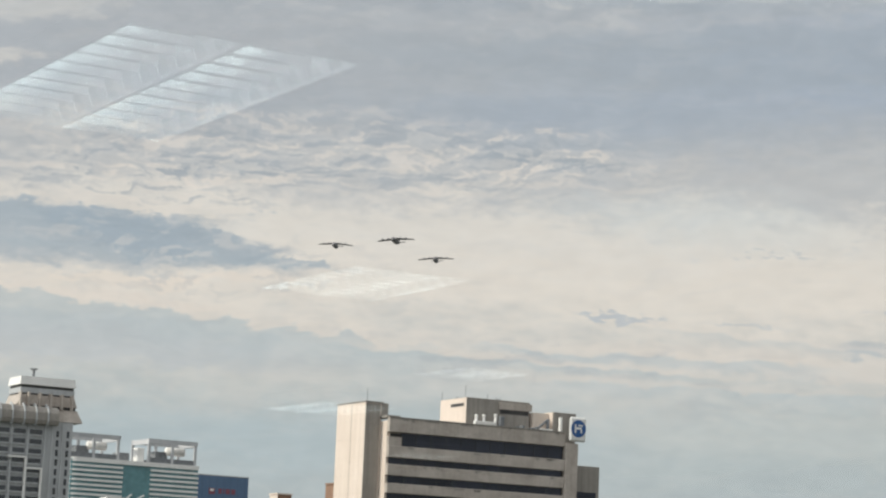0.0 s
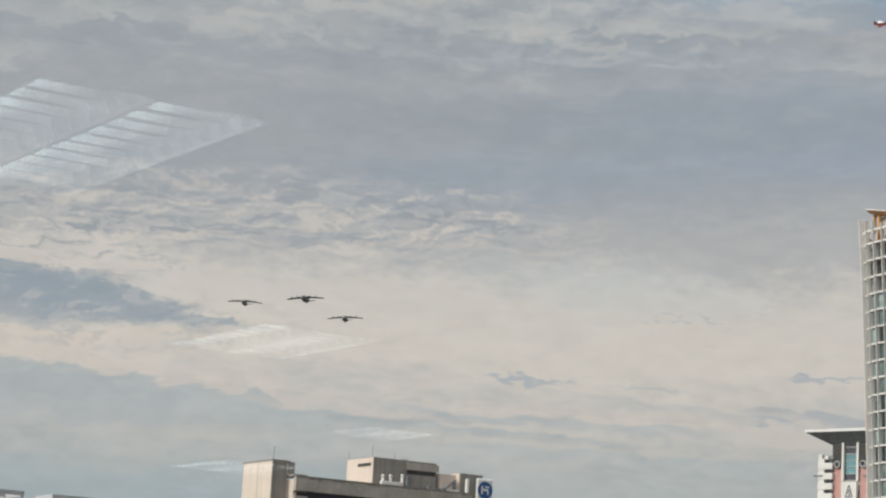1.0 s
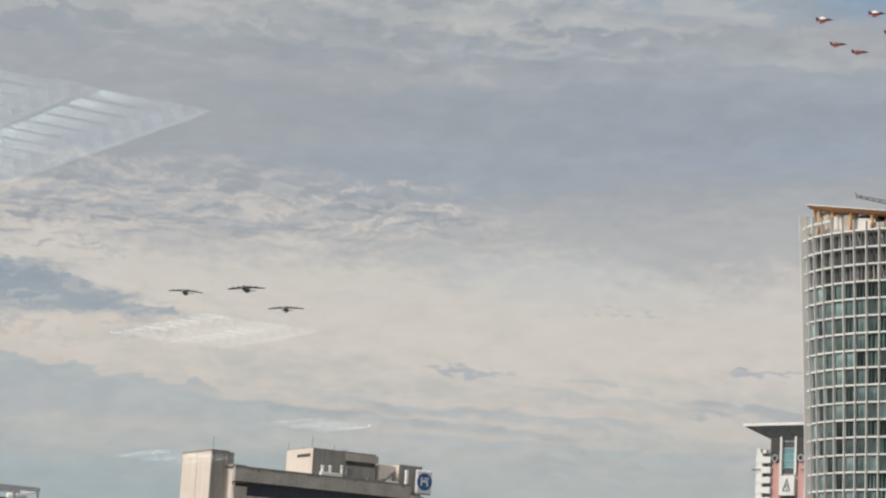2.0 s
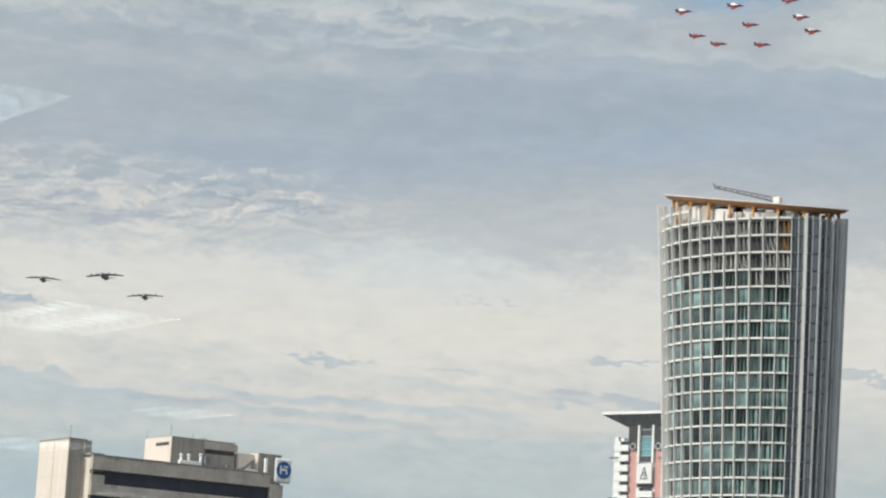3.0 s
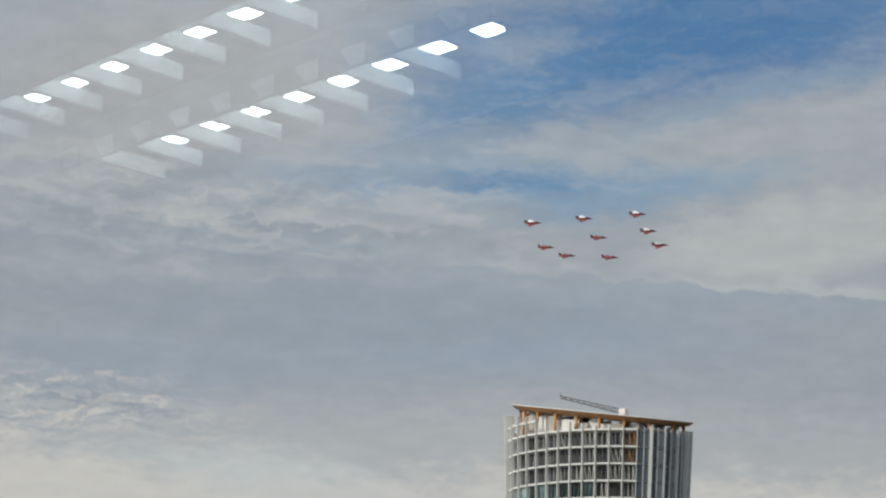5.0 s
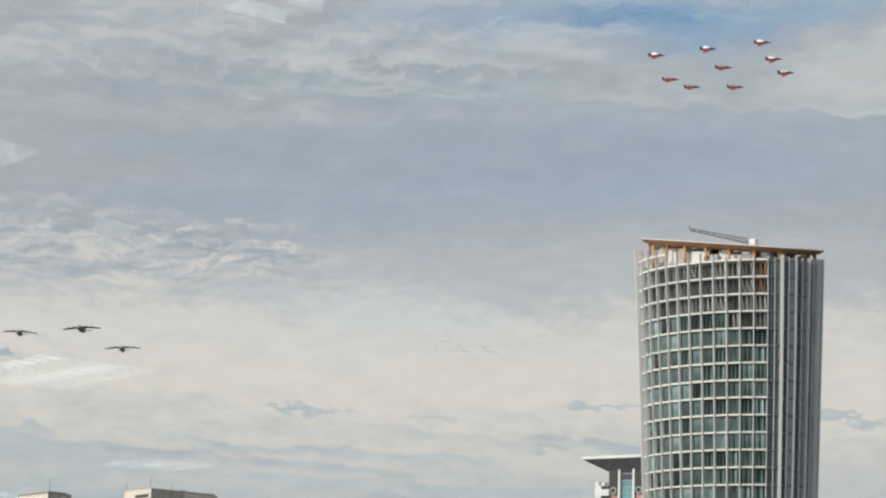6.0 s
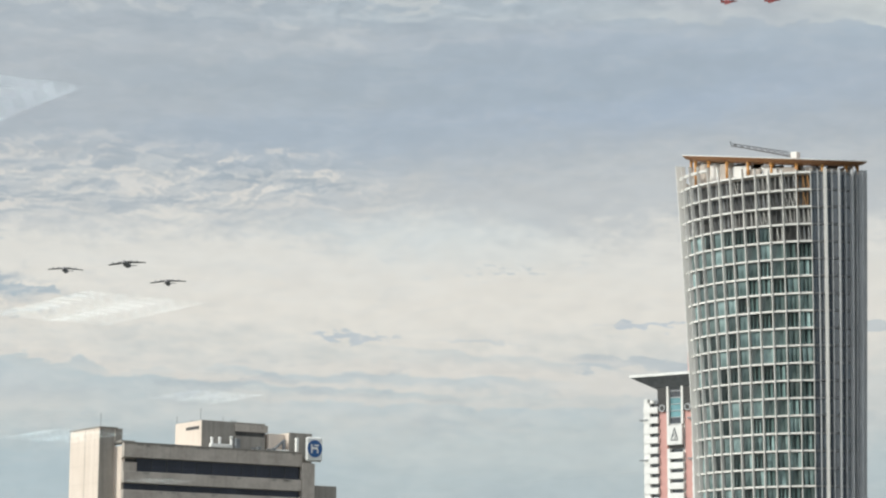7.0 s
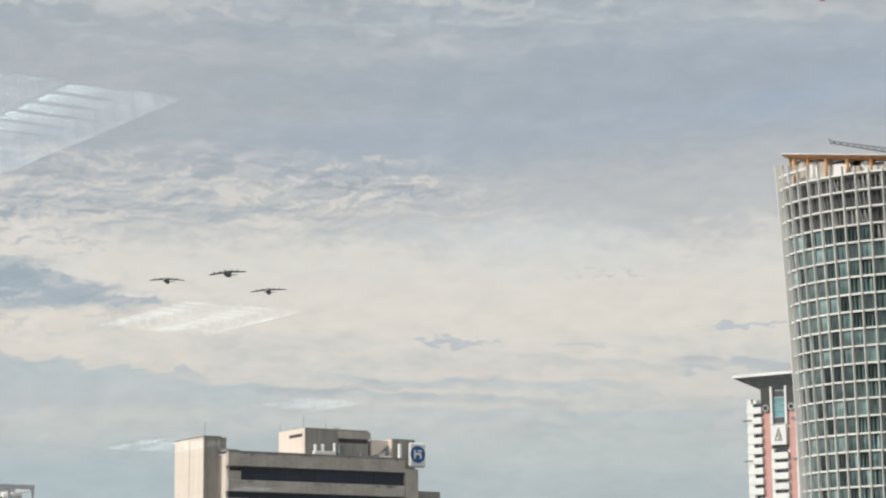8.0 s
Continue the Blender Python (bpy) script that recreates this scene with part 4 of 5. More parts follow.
# ---- the crowned tower ----
def crowned_tower():
    x, y = at(-16.60, 780)
    b = thing("crowned_tower", pose(x, y, 0, 0, 0, 35), "grey concrete tower with a stepped white crown", "building")
    box_part("body", (-9.0, 18.0, -0.4, 16, 0, E0 + 61.5), M["pale"], b, "grey concrete body")
    # window grid
    z = E0 + 58.4
    while z > 6:
        for x0, x1 in ((-7.9, -3.6), (-2.3, 1.9), (3.1, 7.6)):
            box_part("window", (x0, x1, -0.55, -0.42, z - 1.6, z), M["far_glass"], b)
            box_part("sill", (x0 - 0.2, x1 + 0.2, -1.0, -0.42, z - 2.1, z - 1.62), M["pale"], b)
        for x0 in (12.4, 16.0):
            box_part("slit", (x0, x0 + 0.9, -0.52, -0.42, z - 1.9, z + 0.2), M["far_glass"], b)
        z -= 3.12
    for x0 in (-9.3, -3.1, 2.4, 8.2, 10.7, 14.2):
        box_part("pier", (x0, x0 + (0.7 if x0 > -9 else 1.0), -0.95, -0.41, 0, E0 + 60.6), M["pale"], b)
    for x0, x1, zt in ((-4.0, 1.9, 49.5), (2.4, 7.4, 46.0)):
        box_part("frame_post", (x1, x1 + 0.55, -2.0, -0.9, 10, E0 + zt), M["white"], b)
        box_part("frame_beam", (x0, x1, -2.0, -0.9, E0 + zt - 0.6, E0 + zt), M["white"], b)
    # ribbed hood, each shell curving outwards
    for i in range(6):
        x0 = -11.6 + i * 4.05
        bm = bmesh.new()
        prof = [(0.4, 66.2), (-1.6, 65.7), (-2.9, 64.0), (-3.1, 61.6), (-2.4, 60.2), (0.4, 60.0)]
        lo = [bm.verts.new((x0, py, E0 + pz)) for py, pz in prof]
        hi = [bm.verts.new((x0 + 3.6, py, E0 + pz)) for py, pz in prof]
        for k in range(len(prof)):
            j = (k + 1) % len(prof)
            bm.faces.new((lo[k], lo[j], hi[j], hi[k]))
        bm.faces.new(lo[::-1])
        bm.faces.new(hi)
        part("hood_shell", bm, M["concrete_dark"], b)
        bm = bmesh.new()
        prof = [(0.4, 67.1), (-1.9, 66.3), (-3.4, 64.3), (-3.6, 61.2), (-2.6, 59.6), (0.4, 59.7)]
        lo = [bm.verts.new((x0 - 0.42, py, E0 + pz)) for py, pz in prof]
        hi = [bm.verts.new((x0 - 0.02, py, E0 + pz)) for py, pz in prof]
        for k in range(len(prof)):
            j = (k + 1) % len(prof)
            bm.faces.new((lo[k], lo[j], hi[j], hi[k]))
        bm.faces.new(lo[::-1])
        bm.faces.new(hi)
        part("hood_rib", bm, M["pale"], b)
    # crown: flared skirts under a banded block
    def skirt(z0, z1, out0, out1, mat, nm, label=""):
        bm = bmesh.new()
        lo = [bm.verts.new(v) for v in ((-out0, 2 - out0, z0), (18.6 + out0, 2 - out0, z0), (18.6 + out0, 14 + out0, z0), (-out0, 14 + out0, z0))]
        hi = [bm.verts.new(v) for v in ((-out1, 2 - out1, z1), (18.6 + out1, 2 - out1, z1), (18.6 + out1, 14 + out1, z1), (-out1, 14 + out1, z1))]
        for i in range(4):
            j = (i + 1) % 4
            bm.faces.new((lo[i], lo[j], hi[j], hi[i]))
        bm.faces.new(lo[::-1])
        bm.faces.new(hi)
        part(nm, bm, mat, b, label)
    skirt(E0 + 61.6, E0 + 65.6, 2.6, 1.0, M["concrete"], "skirt", "flared concrete skirt")
    skirt(E0 + 65.7, E0 + 66.6, 0.5, 0.5, M["dark"], "shadow_band")
    skirt(E0 + 66.65, E0 + 70.0, 0.9, 0.0, M["concrete"], "skirt", "flared concrete skirt")
    skirt(E0 + 70.05, E0 + 70.5, -0.2, -0.2, M["dark"], "shadow_band")
    skirt(E0 + 70.55, E0 + 72.3, 0.0, 0.0, M["pale"], "crown_band", "white crown band")
    skirt(E0 + 72.35, E0 + 73.2, -0.3, -0.3, M["dark"], "brown_band", "dark brown band")
    skirt(E0 + 73.25, E0 + 76.0, 0.35, 0.0, M["white"], "crown_top", "white crown top")
    for xx in (-0.6, 2.2, 6.0, 9.8, 13.6, 17.2):
        box_part("crown_rib", (xx, xx + 0.6, -0.2, 2.2, E0 + 65.6, E0 + 70.6), M["concrete"], b)
    bm = bmesh.new()
    beam(bm, (5.4, 6, E0 + 76), (5.4, 6, E0 + 78.2), 0.45, 8)
    beam(bm, (5.4, 6, E0 + 78.2), (5.4, 6, E0 + 79.0), 0.4, 10, 1.5)
    part("mast_dish", bm, M["steel"], b)
    return b


crowned_tower()


# ---- the banded teal office building ----
def banded_office():
    x, y = at(-15.33, 1200)
    b = thing("banded_office", pose(x, y, 0, 0, 0, 38), "teal glass office building with white floor bands", "building")
    W, T = 71.0, E0 + 77.4
    box_part("glass_body", (0.3, W, 0.6, 30, 0, T - 1.0), M["teal_glass"], b, "teal glass body")
    def rounded(z0, z1, out, mat, nm, x1=W):
        bm = bmesh.new()
        pts = [(4.0, -out)]
        pts += [(x1, -out), (x1, 31), (-1 - out, 31), (-1 - out, 5)]
        pts += [(-1 - out + (5 + out) * (1 - math.cos(a)), 5 - (5 + out) * math.sin(a)) for a in [math.pi / 2 * k / 6 for k in range(1, 6)]]
        prism(bm, pts, z0, z1)
        part(nm, bm, mat, b)
    rounded(T - 2.2, T, 0.5, M["white"], "parapet")
    z = T - 3.4
    while z > E0 + 20:
        # the bands break at the plain middle bay, down to the sixth storey
        if z > T - 19:
            rounded(z - 1.1, z, 0.5, M["white"], "floor_band", 28.4)
            box_part("floor_band", (44.0, W, -0.5, 2.0, z - 1.1, z), M["white"], b)
        else:
            rounded(z - 1.1, z, 0.5, M["white"], "floor_band")
        z -= 2.42
    for k in range(2):
        bm = bmesh.new()
        beam(bm, (30 + k * 5, 0.0, T - 20.5), (34 + k * 7, 0.0, T - 17.0), 0.5, 6)
        part("sculpture_bar", bm, M["white"], b)
    # steel portals on the roof
    for x0, x1 in ((-1.5, 27.0), (42.5, 70.5)):
        for yy in (1.5, 22.0):
            frame_ob = box_part("portal", (x0, x1, yy, yy + 1.2, T + 10.2, T + 12.4), M["fin_dark"], b, "grey steel portal")
            for px in (x0, (x0 + x1) / 2 - 0.9, x1 - 1.8):
                box_part("portal_leg", (px, px + 1.4, yy + 0.02, yy + 1.18, T, T + 10.18), M["fin_dark"], frame_ob)
            box_part("portal_sill", (x0 + 1.85, x1 - 1.85, yy + 0.2, yy + 1.0, T, T + 2.6), M["steel"], frame_ob)
        for px in (x0 + 0.1, x1 - 1.7):
            box_part("portal_tie", (px, px + 1.6, 2.75, 21.9, T + 9.6, T + 12.2), M["fin_dark"], b)
        box_part("machine", (x0 + 7, x0 + 14, 8, 15, T, T + 6.5), M["steel"], b, bevel=0.3)
        bm = bmesh.new()
        beam(bm, (x0 + 13, 8, T + 6.8), (x0 + 23, 8, T + 6.8), 2.2, 14)
        part("tank", bm, M["fin"], b, "pale round tank", True)
    box_part("lift_house", (30, 36, 10, 18, T, T + 4.6), M["steel"], b, bevel=0.2)
    box_part("stair_wall", (37.5, 41.5, 4, 9, T - 1, T + 7.4), M["white"], b, "white slanting stair wall", 0.2)
    return b


banded_office()


# ---- navy block with faded lettering ----
def navy_block():
    x, y = at(-12.42, 1500)
    b = thing("navy_block", pose(x, y, 0, 0, 0, 38), "navy blue clad block with faded red sign shapes", "building")
    T = E0 + 89.3
    box_part("body", (0, 40.0, 0, 30, 0, T), M["navy"], b, "navy cladding", 0.1)
    box_part("coping", (-0.2, 40.2, -0.2, 30.2, T + 0.02, T + 0.7), M["fin_dark"], b)
    for k in range(8):
        box_part("cladding_joint", (k * 5.0 + 2.4, k * 5.0 + 2.5, -0.04, -0.01, 0, T), M["dark"], b)
    for x0, x1, z0, z1 in ((12.0, 16.4, -11.6, -7.8), (18.8, 21.2, -11.1, -7.8), (22.2, 23.1, -11.1, -7.8), (24.0, 27.0, -11.1, -7.8), (28.0, 30.8, -11.1, -7.8)):
        box_part("sign_bar", (x0, x1, -0.25, -0.05, T + z0, T + z1), M["red"], b, "faded red sign bar", 0.12)
    box_part("sign_mark", (13.0, 15.4, -0.3, -0.26, T - 9.7, T - 8.2), M["white"], b, "small white mark")
    return b


navy_block()


# ---- low roofs that only just show ----
def low_block(name, az, dist, rz, w, depth, top, mat, mat_side, label):
    x, y = at(az, dist)
    b = thing(name, pose(x, y, 0, 0, 0, rz), label, "building")
    box_part("wall", (0, w, 0, depth, 0, E0 + top), M[mat], b, bevel=0.06)
    box_part("side_wall", (-0.12, -0.02, 0.05, depth - 0.05, 0, E0 + top - 0.1), M[mat_side], b)
    box_part("coping", (-0.25, w + 0.15, -0.15, depth + 0.15, E0 + top + 0.02, E0 + top + 0.35), M[mat_side], b)
    return b


# sunlight on the left side is painted in with the cream tone
low_block("rooftop_house", -10.33, 520, 35, 3.3, 4.2, 27.4, "brown", "stucco_sunlit", "small brown rooftop block, one side in sunlit cream")
low_block("brick_block", -8.98, 500, 35, 6.0, 4.0, 29.0, "brown", "brown", "brown brick block behind the concrete offices")
w = low_block("white_roof_house", -14.40, 620, 35, 6.0, 5.0, 29.6, "white", "white", "white rooftop house with metal ducts")
for k in range(4):
    bm = bmesh.new()
    beam(bm, (7.0 + k * 1.9, 1.0, E0 + 20), (7.0 + k * 1.9, 1.0, E0 + 28.6 + 0.4 * (k % 2)), 0.7, 10)
    beam(bm, (7.0 + k * 1.9, 1.0, E0 + 28.6 + 0.4 * (k % 2)), (7.6 + k * 1.9, 0.4, E0 + 29.3), 0.75, 10, 0.4)
    part("metal_duct", bm, M["fin"], w, smooth=True)


# ---- aircraft ----
def hull(bm, stations, sides=10):
    """A round body along x: stations of (x, z, half width, half height)."""
    rings = [[bm.verts.new((x, hw * math.cos(2 * math.pi * i / sides), z + hh * math.sin(2 * math.pi * i / sides))) for i in range(sides)] for x, z, hw, hh in stations]
    for a, b in zip(rings, rings[1:]):
        for i in range(sides):
            bm.faces.new((a[i], a[(i + 1) % sides], b[(i + 1) % sides], b[i]))
    bm.faces.new(rings[0])
    bm.faces.new(rings[-1][::-1])


def foil(bm, root, tip, thick):
    """A wing half: root and tip as (x front, x back, y, z)."""
    verts = []
    for (xf, xb, y, z), t in ((root, thick), (tip, thick * 0.45)):
        xm = xf + (xb - xf) * 0.35
        verts.append([bm.verts.new(v) for v in ((xf, y, z), (xm, y, z + t), (xb, y, z), (xm, y, z - t))])
    a, b = verts
    for i in range(4):
        bm.faces.new((a[i], a[(i + 1) % 4], b[(i + 1) % 4], b[i]))
    bm.faces.new(a[::-1])
    bm.faces.new(b)


def upright_foil(bm, root, tip, thick, y=0.0):
    """A fin: root and tip as (x front, x back, z)."""
    verts = []
    for (xf, xb, z), t in ((root, thick), (tip, thick * 0.5)):
        xm = xf + (xb - xf) * 0.35
        verts.append([bm.verts.new(v) for v in ((xf, y, z), (xm, y + t, z), (xb, y, z), (xm, y - t, z))])
    a, b = verts
    for i in range(4):
        bm.faces.new((a[i], a[(i + 1) % 4], b[(i + 1) % 4], b[i]))
    bm.faces.new(a[::-1])
    bm.faces.new(b)


def display_jet(name, m, wing_skin, label):
    """A small jet trainer; nose along +x."""
    j = thing(name, m, label, "aircraft", "display jets in formation")
    bm = bmesh.new()
    hull(bm, [(6.6, -0.05, 0.04, 0.04), (5.6, 0, 0.28, 0.28), (4.0, 0.05, 0.55, 0.6), (2.0, 0.15, 0.85, 0.85), (-1.0, 0.1, 0.95, 0.8), (-3.5, 0.1, 0.75, 0.65), (-5.6, 0.2, 0.42, 0.42)])
    part("fuselage", bm, M["jet_red"], j, smooth=True)
    bm = bmesh.new()
    hull(bm, [(4.2, 0.55, 0.1, 0.08), (3.4, 0.8, 0.36, 0.36), (2.2, 0.95, 0.4, 0.42), (0.6, 0.8, 0.2, 0.2)], 8)
    part("cockpit_hood", bm, M["canopy_glass"], j, "dark cockpit hood", True)
    for s in (1, -1):
        bm = bmesh.new()
        foil(bm, (3.1, -3.1, 0.6 * s, -0.1), (-0.9, -3.3, 5.0 * s, 0.1), 0.2)
        part("wing", bm, wing_skin if s > 0 else M["jet_red"], j, "white wing" if s > 0 and wing_skin is M["jet_white"] else "")
        bm = bmesh.new()
        foil(bm, (-3.8, -5.4, 0.3 * s, 0.4), (-5.0, -5.9, 2.3 * s, 0.5), 0.09)
        part("tailplane", bm, M["jet_red"], j)
    bm = bmesh.new()
    upright_foil(bm, (-2.8, -5.4, 0.5), (-4.9, -6.1, 2.5), 0.12)
    part("tail_fin", bm, M["jet_red"], j)
    return j


def transport(name, m, label):
    """A four-engined high-wing transport; nose along +x."""
    j = thing(name, m, label, "aircraft", "transport aircraft in formation")
    bm = bmesh.new()
    hull(bm, [(16, -1.2, 0.2, 0.2), (15, -0.8, 1.7, 1.5), (12.5, -0.1, 2.7, 2.4), (9, 0, 3.0, 2.7), (-3, 0, 3.0, 2.7), (-9, 0.8, 2.3, 1.9), (-14, 1.7, 1.1, 0.9), (-16.5, 2.2, 0.4, 0.4)], 14)
    part("fuselage", bm, M["jet_grey"], j, smooth=True)
    for s in (1, -1):
        bm = bmesh.new()
        foil(bm, (6.0, -4.0, 1.5 * s, 2.8), (1.8, -3.4, 21.2 * s, 1.5), 1.0)
        part("wing", bm, M["jet_grey"], j)
        for yy in (7.2, 13.6):
            zz = 2.7 - 0.06 * yy
            bm = bmesh.new()
            hull(bm, [(8.2, zz - 0.3, 0.15, 0.15), (7.4, zz - 0.3, 0.5, 0.5), (4.5, zz - 0.3, 0.65, 0.7), (0.5, zz - 0.2, 0.4, 0.4)], 8)
            for v in bm.verts:
                v.co.y += yy * s
            eng = part("engine", bm, M["jet_grey"], j, smooth=True)
            bm = bmesh.new()
            for k in range(8):
                a = 2 * math.pi * k / 8
                c, sn = math.cos(a), math.sin(a)
                foil_pts = [(7.75, yy * s + 0.5 * c - 0.14 * sn, zz - 0.3 + 0.5 * sn + 0.14 * c), (7.75, yy * s + 1.7 * c - 0.12 * sn, zz - 0.3 + 1.7 * sn + 0.12 * c),
                            (7.85, yy * s + 1.7 * c + 0.12 * sn, zz - 0.3 + 1.7 * sn - 0.12 * c), (7.85, yy * s + 0.5 * c + 0.14 * sn, zz - 0.3 + 0.5 * sn - 0.14 * c)]
                lo = [bm.verts.new(v) for v in foil_pts]
                hi = [bm.verts.new((v[0] + 0.08, v[1], v[2])) for v in foil_pts]
                for i in range(4):
                    bm.faces.new((lo[i], lo[(i + 1) % 4], hi[(i + 1) % 4], hi[i]))
                bm.faces.new(lo[::-1])
                bm.faces.new(hi)
            part("propeller", bm, M["steel"], eng)
        bm = bmesh.new()
        foil(bm, (-12.0, -16.4, 0.3 * s, 2.6), (-13.8, -16.6, 7.6 * s, 2.6), 0.3)
        part("tailplane", bm, M["jet_grey"], j)
    bm = bmesh.new()
    upright_foil(bm, (-8.5, -16.4, 2.0), (-14.0, -17.4, 8.2), 0.4)
    part("tail_fin", bm, M["jet_grey"], j)
    return j


def air(az, el, dist):
    a, e = radians(az), radians(el)
    return Vector((dist * math.cos(e) * math.sin(a), dist * math.cos(e) * math.cos(a), dist * math.sin(e))) + EYE


JET_D, JET_AZ, JET_EL = 1680.0, 1.17, 0.48
light_jet = heavy_jet = None
for i, (az, el, red) in enumerate(((5.07, 15.98, 0), (6.36, 16.14, 0), (7.71, 16.29, 0), (8.0, 15.89, 0), (8.3, 15.56, 0),
                                   (5.43, 15.40, 1), (6.75, 15.69, 1), (5.97, 15.22, 1), (7.05, 15.22, 1))):
    p = air(az + JET_AZ, el + JET_EL, JET_D)
    m = Matrix.Translation(p) @ pose(0, 0, 0, 44 if not red else 36, -3, -10)
    if red and heavy_jet:
        copy_thing(heavy_jet, m)
    elif not red and light_jet:
        copy_thing(light_jet, m)
    elif red:
        heavy_jet = display_jet("display_jet", m, M["jet_red"], "dark red display jet flying in formation")
    else:
        light_jet = display_jet("display_jet", m, M["jet_white"], "dark red display jet with one white wing showing")

big = transport("transport_aircraft", Matrix.Translation(air(-7.76, 9.28, 2650)) @ pose(0, 0, 0, 3, -4, -98), "dark grey four-engined transport aircraft in flight")
copy_thing(big, Matrix.Translation(air(-9.24, 9.10, 2900)) @ pose(0, 0, 0, -1, -2, -90))
copy_thing(big, Matrix.Translation(air(-6.75, 8.86, 2800)) @ pose(0, 0, 0, 3, -2, -90))


# ---- the office room from which one looks out ----
ROOM = Matrix.Translation(EYE) @ pose(0, 0, 0, 0, 0, 36.6)
CEIL, FLOOR, GLASS = 1.39, -1.55, 0.45
S0, S1, N0 = -5.0, 12.0, -17.5


def setting(name, dims, material, label, category):
    ob = box_part(name, dims, material)
    ob.matrix_basis = ROOM
    return tagged(ob, label, category, kind="structure")


setting("floor", (S0 - 0.2, S1 + 0.2, N0 - 0.2, GLASS + 0.2, FLOOR - 0.25, FLOOR), M["carpet"], "dark office carpet floor", "floor")
setting("ceiling", (S0 - 0.2, S1 + 0.2, N0 - 0.2, GLASS + 0.2, CEIL, CEIL + 0.25), M["ceiling"], "plain grey office ceiling", "ceiling")
setting("wall_back", (S0, S1, N0 - 0.2, N0, FLOOR, CEIL), M["plaster"], "plain grey plaster wall", "wall")
setting("wall_side", (S0 - 0.2, S0, N0 - 0.2, GLASS + 0.2, FLOOR, CEIL), M["plaster"], "plain grey plaster wall", "wall")
setting("wall_side", (S1, S1 + 0.2, N0 - 0.2, GLASS + 0.2, FLOOR, CEIL), M["plaster"], "plain grey plaster wall", "wall")
WIN = (-1.2, 2.4, -0.85, 1.25)
bm = bmesh.new()
box(bm, S0, WIN[0], GLASS, GLASS + 0.2, FLOOR, CEIL)
box(bm, WIN[1], S1, GLASS, GLASS + 0.2, FLOOR, CEIL)
box(bm, WIN[0], WIN[1], GLASS, GLASS + 0.2, FLOOR, WIN[2])
box(bm, WIN[0], WIN[1], GLASS, GLASS + 0.2, WIN[3], CEIL)
wall = part("wall_window", bm, M["plaster"])
wall.matrix_basis = ROOM
tagged(wall, "plaster wall with a wide window opening", "wall", kind="structure")
window = thing("window_1", ROOM, "wide fixed office window with clear glass", "window", kind="structure")
pane = box_part("pane", (WIN[0] + 0.05, WIN[1] - 0.05, GLASS, GLASS + 0.004, WIN[2] + 0.05, WIN[3] - 0.05), M["pane"], window, "clear glass pane")
clear = bpy.data.materials.new("clear_glass_back")
clear.use_nodes = True
clear.node_tree.nodes.clear()
_o = clear.node_tree.nodes.new("ShaderNodeOutputMaterial")
link(clear.node_tree, clear.node_tree.nodes.new("ShaderNodeBsdfTransparent").outputs[0], _o.inputs[0])
pane.data.materials.append(clear)
for f in pane.data.polygons:
    f.material_index = 0 if f.normal.y < -0.5 else 1
pane.visible_shadow = False
for nm, dims in (("frame_rail", (WIN[0], WIN[1], GLASS - 0.03, GLASS + 0.05, WIN[2], WIN[2] + 0.045)), ("frame_rail", (WIN[0], WIN[1], GLASS - 0.03, GLASS + 0.05, WIN[3] - 0.045, WIN[3])),
                 ("frame_stile", (WIN[0], WIN[0] + 0.045, GLASS - 0.03, GLASS + 0.05, WIN[2] + 0.047, WIN[3] - 0.047)), ("frame_stile", (WIN[1] - 0.045, WIN[1], GLASS - 0.03, GLASS + 0.05, WIN[2] + 0.047, WIN[3] - 0.047))):
    box_part(nm, dims, M["alu"], window)
setting("building_below", (S0 - 0.2, S1 + 0.2, N0 - 0.2, GLASS + 0.2, -E0, FLOOR - 0.26), M["concrete"], "plain storeys under the office room", "building")


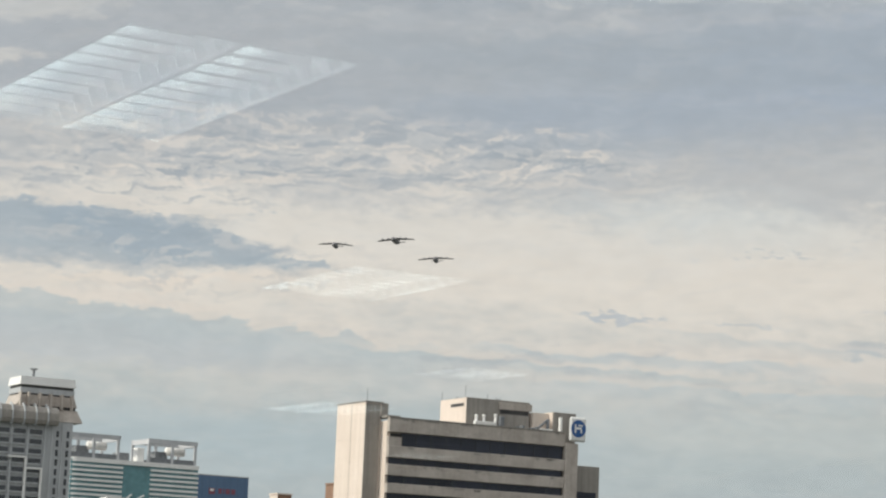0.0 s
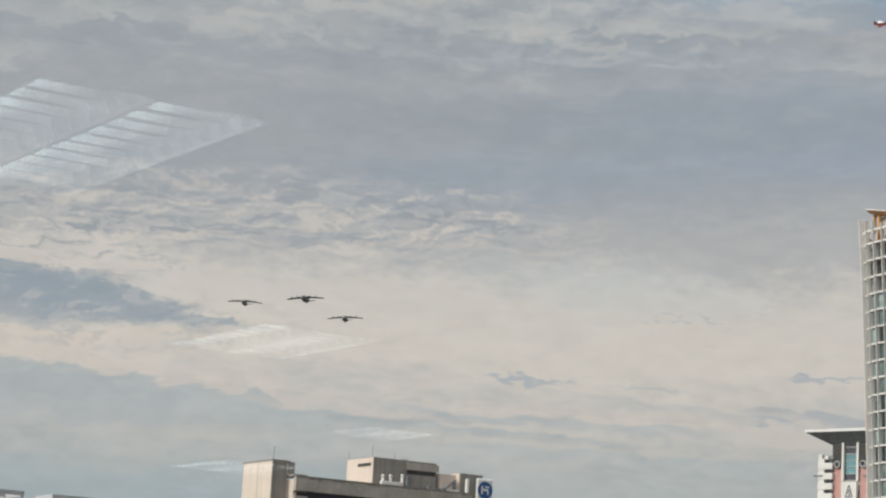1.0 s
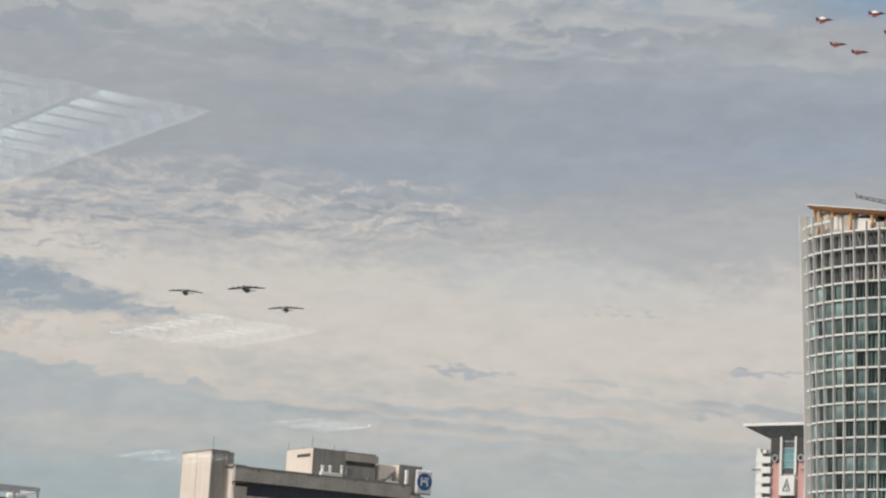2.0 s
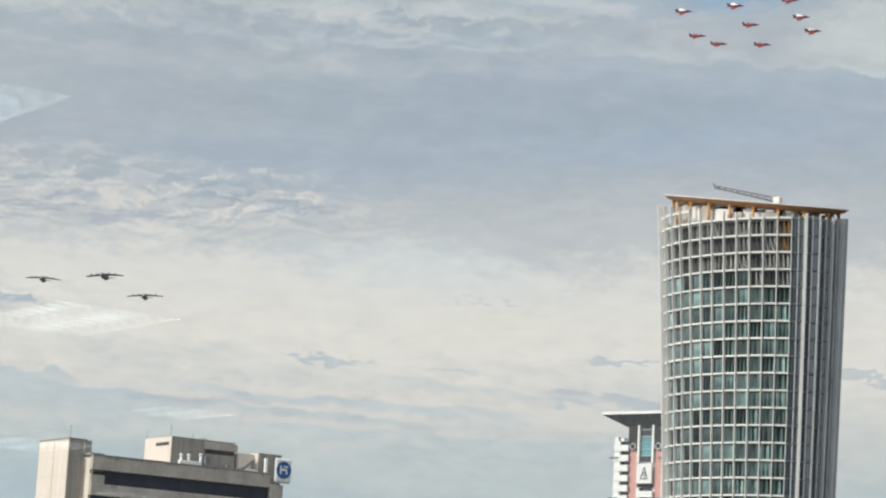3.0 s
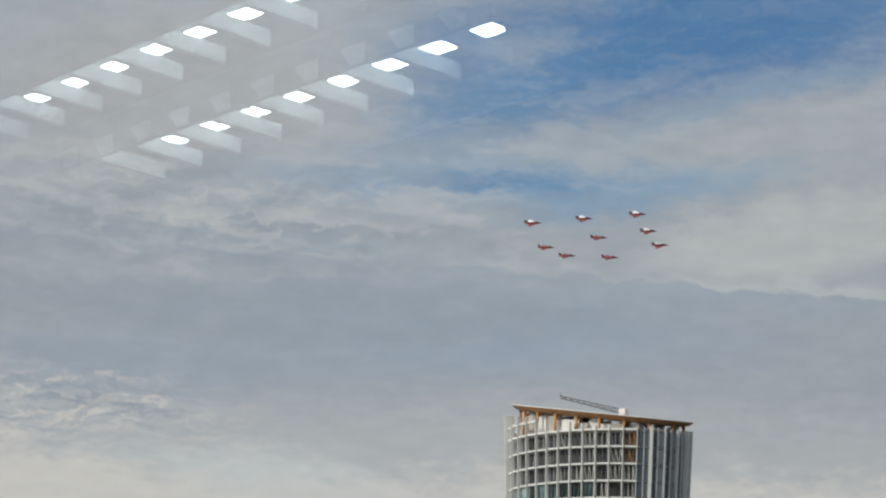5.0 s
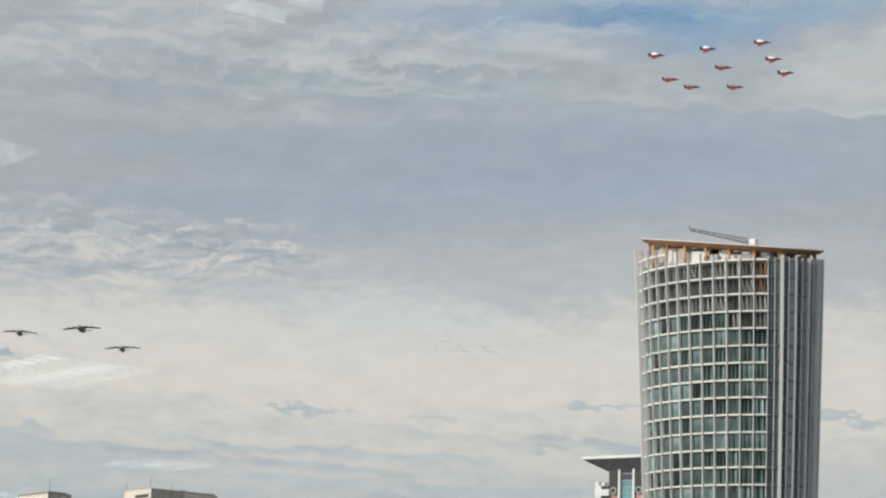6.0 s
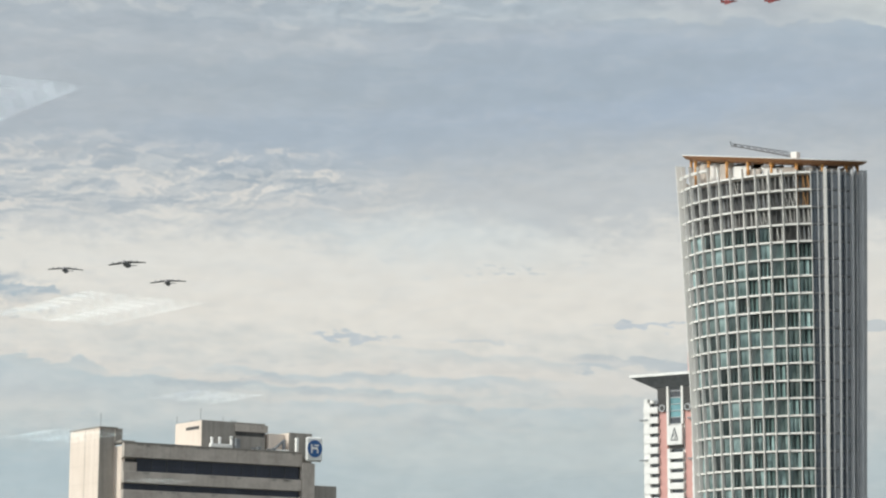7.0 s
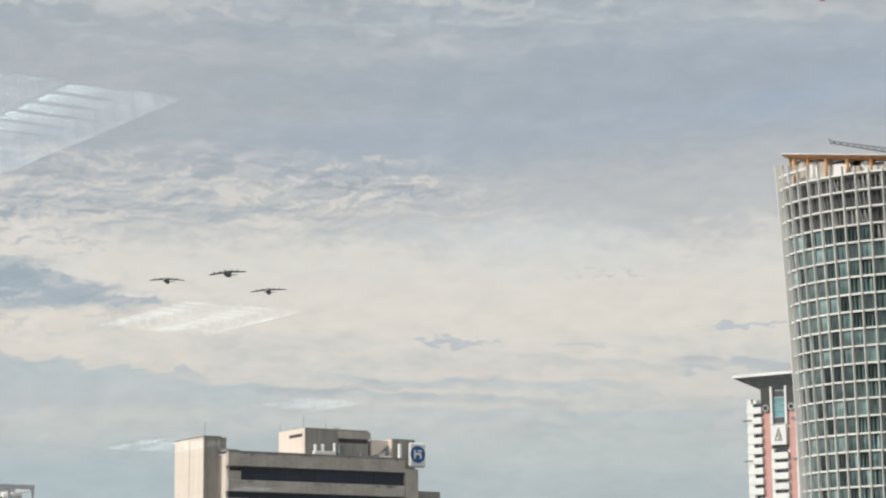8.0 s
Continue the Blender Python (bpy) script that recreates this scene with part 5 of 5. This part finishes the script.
def ceiling_light(m, half_w=0.3, half_l=0.6, lamp="tube", name_label="lit twin-tube ceiling light with white cross blades", span=1.0, tube_at=-0.32, radius=0.019, n=12, short=(0.02, 0.02), tab=(0.03, 0.044), blade=0.03, rail="dark_metal", reach=1.0):
    """A twin-tube ceiling fitting with bright reflectors and cross blades; its open face lies at z = 0, its length
    along y.
    span: how much of each half the white tray takes up, the rest coloured dark like a mirror of the dim room."""
    c = thing("ceiling_light", m, name_label, "ceiling light", "ceiling lights of the office")
    w, h = half_w, half_l
    for y in (-h, h - 0.01):
        box_part("end_plate", (-w + 0.011, w - 0.011, y, y + 0.01, 0.001, 0.09), M["alu"], c)
    for x in (-w, -0.005, w - 0.01):
        box_part("side_rail", (x, x + 0.01, -h, h, 0, 0.09 if abs(x) > 0.1 else 0.074), M[rail], c)
    for x in (-w / 2, w / 2):
        v = w / 2 - 0.012
        left, right = x - v, x - v + 2 * v * span
        box_part("tray", (left, right, -h + 0.011, h - 0.011, 0.075, 0.09), M["white"] if span > 0.6 else M["grey_tray"], c, "pale lamp tray")
        if span < 1.0:
            # dark colour stands in for a mirrored reflector facing the dim room
            box_part("tray", (right + 0.001, x + v, -h + 0.011, h - 0.011, 0.075, 0.09), M["dark_metal"], c, "lamp tray toned dark like a mirror of the dim room")
        bm = bmesh.new()
        tx = (left + right) / 2 + tube_at * v * span
        beam(bm, (tx, -h + short[0], 0.048), (tx, h - short[1], 0.048), radius, 12)
        part("tube", bm, M[lamp], c, "glowing lamp tube", True)
        if rail == "dark_metal":
            bm = bmesh.new()
            beam(bm, (left + 0.014, -h + short[0], 0.055), (left + 0.014, h - short[1], 0.055), 0.011, 10)
            part("tube", bm, M["tube_weak"], c, "slim dim lamp tube", True)
        end = left + (min(right, x + v - tab[0] - 0.004) - left) * reach if w > 0.2 else right
        for k in range(1, n):
            y = -h + k * 2 * h / n
            bm = bmesh.new()
            pts = [(left, 0.0), (end, 0.0), (end, blade), (left, blade)]
            lo = [bm.verts.new((px, y - 0.006 if pz == 0 else y - 0.002, pz)) for px, pz in pts]
            hi = [bm.verts.new((px, y + 0.006 if pz == 0 else y + 0.002, pz)) for px, pz in pts]
            for i in range(4):
                bm.faces.new((lo[i], lo[(i + 1) % 4], hi[(i + 1) % 4], hi[i]))
            bm.faces.new(lo[::-1])
            bm.faces.new(hi)
            part("blade", bm, M["louvre"], c)
        if rail != "dark_metal":
            box_part("lip", (x + v - 0.006, x + v - 0.001, -h + 0.012, h - 0.012, -0.004, 0.007), M["louvre"], c, "thin white rail lip")
        # small white tabs along the far rail, one a bay, leaning towards the tube
        for k in range(n):
            y, d = -h + (k + 0.5) * 2 * h / n, 0.5 * h / n
            if w < 0.2 or (rail == "dark_metal" and x > 0 and k > 0):
                continue
            bm = bmesh.new()
            foot = [(x + v, y - d * 0.55, -0.004), (x + v, y + d * 0.55, -0.004), (x + v - tab[0], y + d, tab[1]), (x + v - tab[0], y - d, tab[1])]
            lo = [bm.verts.new(q) for q in foot]
            hi = [bm.verts.new((q[0] + 0.003, q[1], q[2] + 0.003)) for q in foot]
            for i in range(4):
                bm.faces.new((lo[i], lo[(i + 1) % 4], hi[(i + 1) % 4], hi[i]))
            bm.faces.new(lo[::-1])
            bm.faces.new(hi)
            part("reflector_tab", bm, M["louvre"], c, "small white reflector tab")
    return c


near_light = ceiling_light(ROOM @ pose(2.2, -2.19, 1.30), 0.3, 0.6, "tube_mid", span=0.52, tube_at=0.42, radius=0.010, n=10, short=(0.17, 0.1), tab=(0.013, 0.022), blade=0.03)
mid_light = ceiling_light(ROOM @ pose(2.22, -4.47, 1.30), 0.3, 0.6, "tube_strong", span=0.5, tube_at=-0.5, n=11, blade=0.022, tab=(0.022, 0.034), rail="lamp_rail", reach=1.45)
far_light = ceiling_light(ROOM @ pose(4.25, -7.06, 1.30), 0.26, 0.41, "tube", "lit twin-tube ceiling light far back in the room", span=0.5, tube_at=0.4, radius=0.014, n=9, tab=(0.04, 0.045), rail="lamp_rail", blade=0.012)
copy_thing(far_light, ROOM @ pose(6.65, -11.95, 1.30))
short_light = ceiling_light(ROOM @ pose(6.2, -9.5, 1.30), 0.205, 0.27, "tube_weak", "short dim ceiling light with cross blades", n=4, span=0.5, tube_at=-0.5, rail="lamp_rail", blade=0.014)
copy_thing(short_light, ROOM @ pose(9.0, -14.9, 1.30))
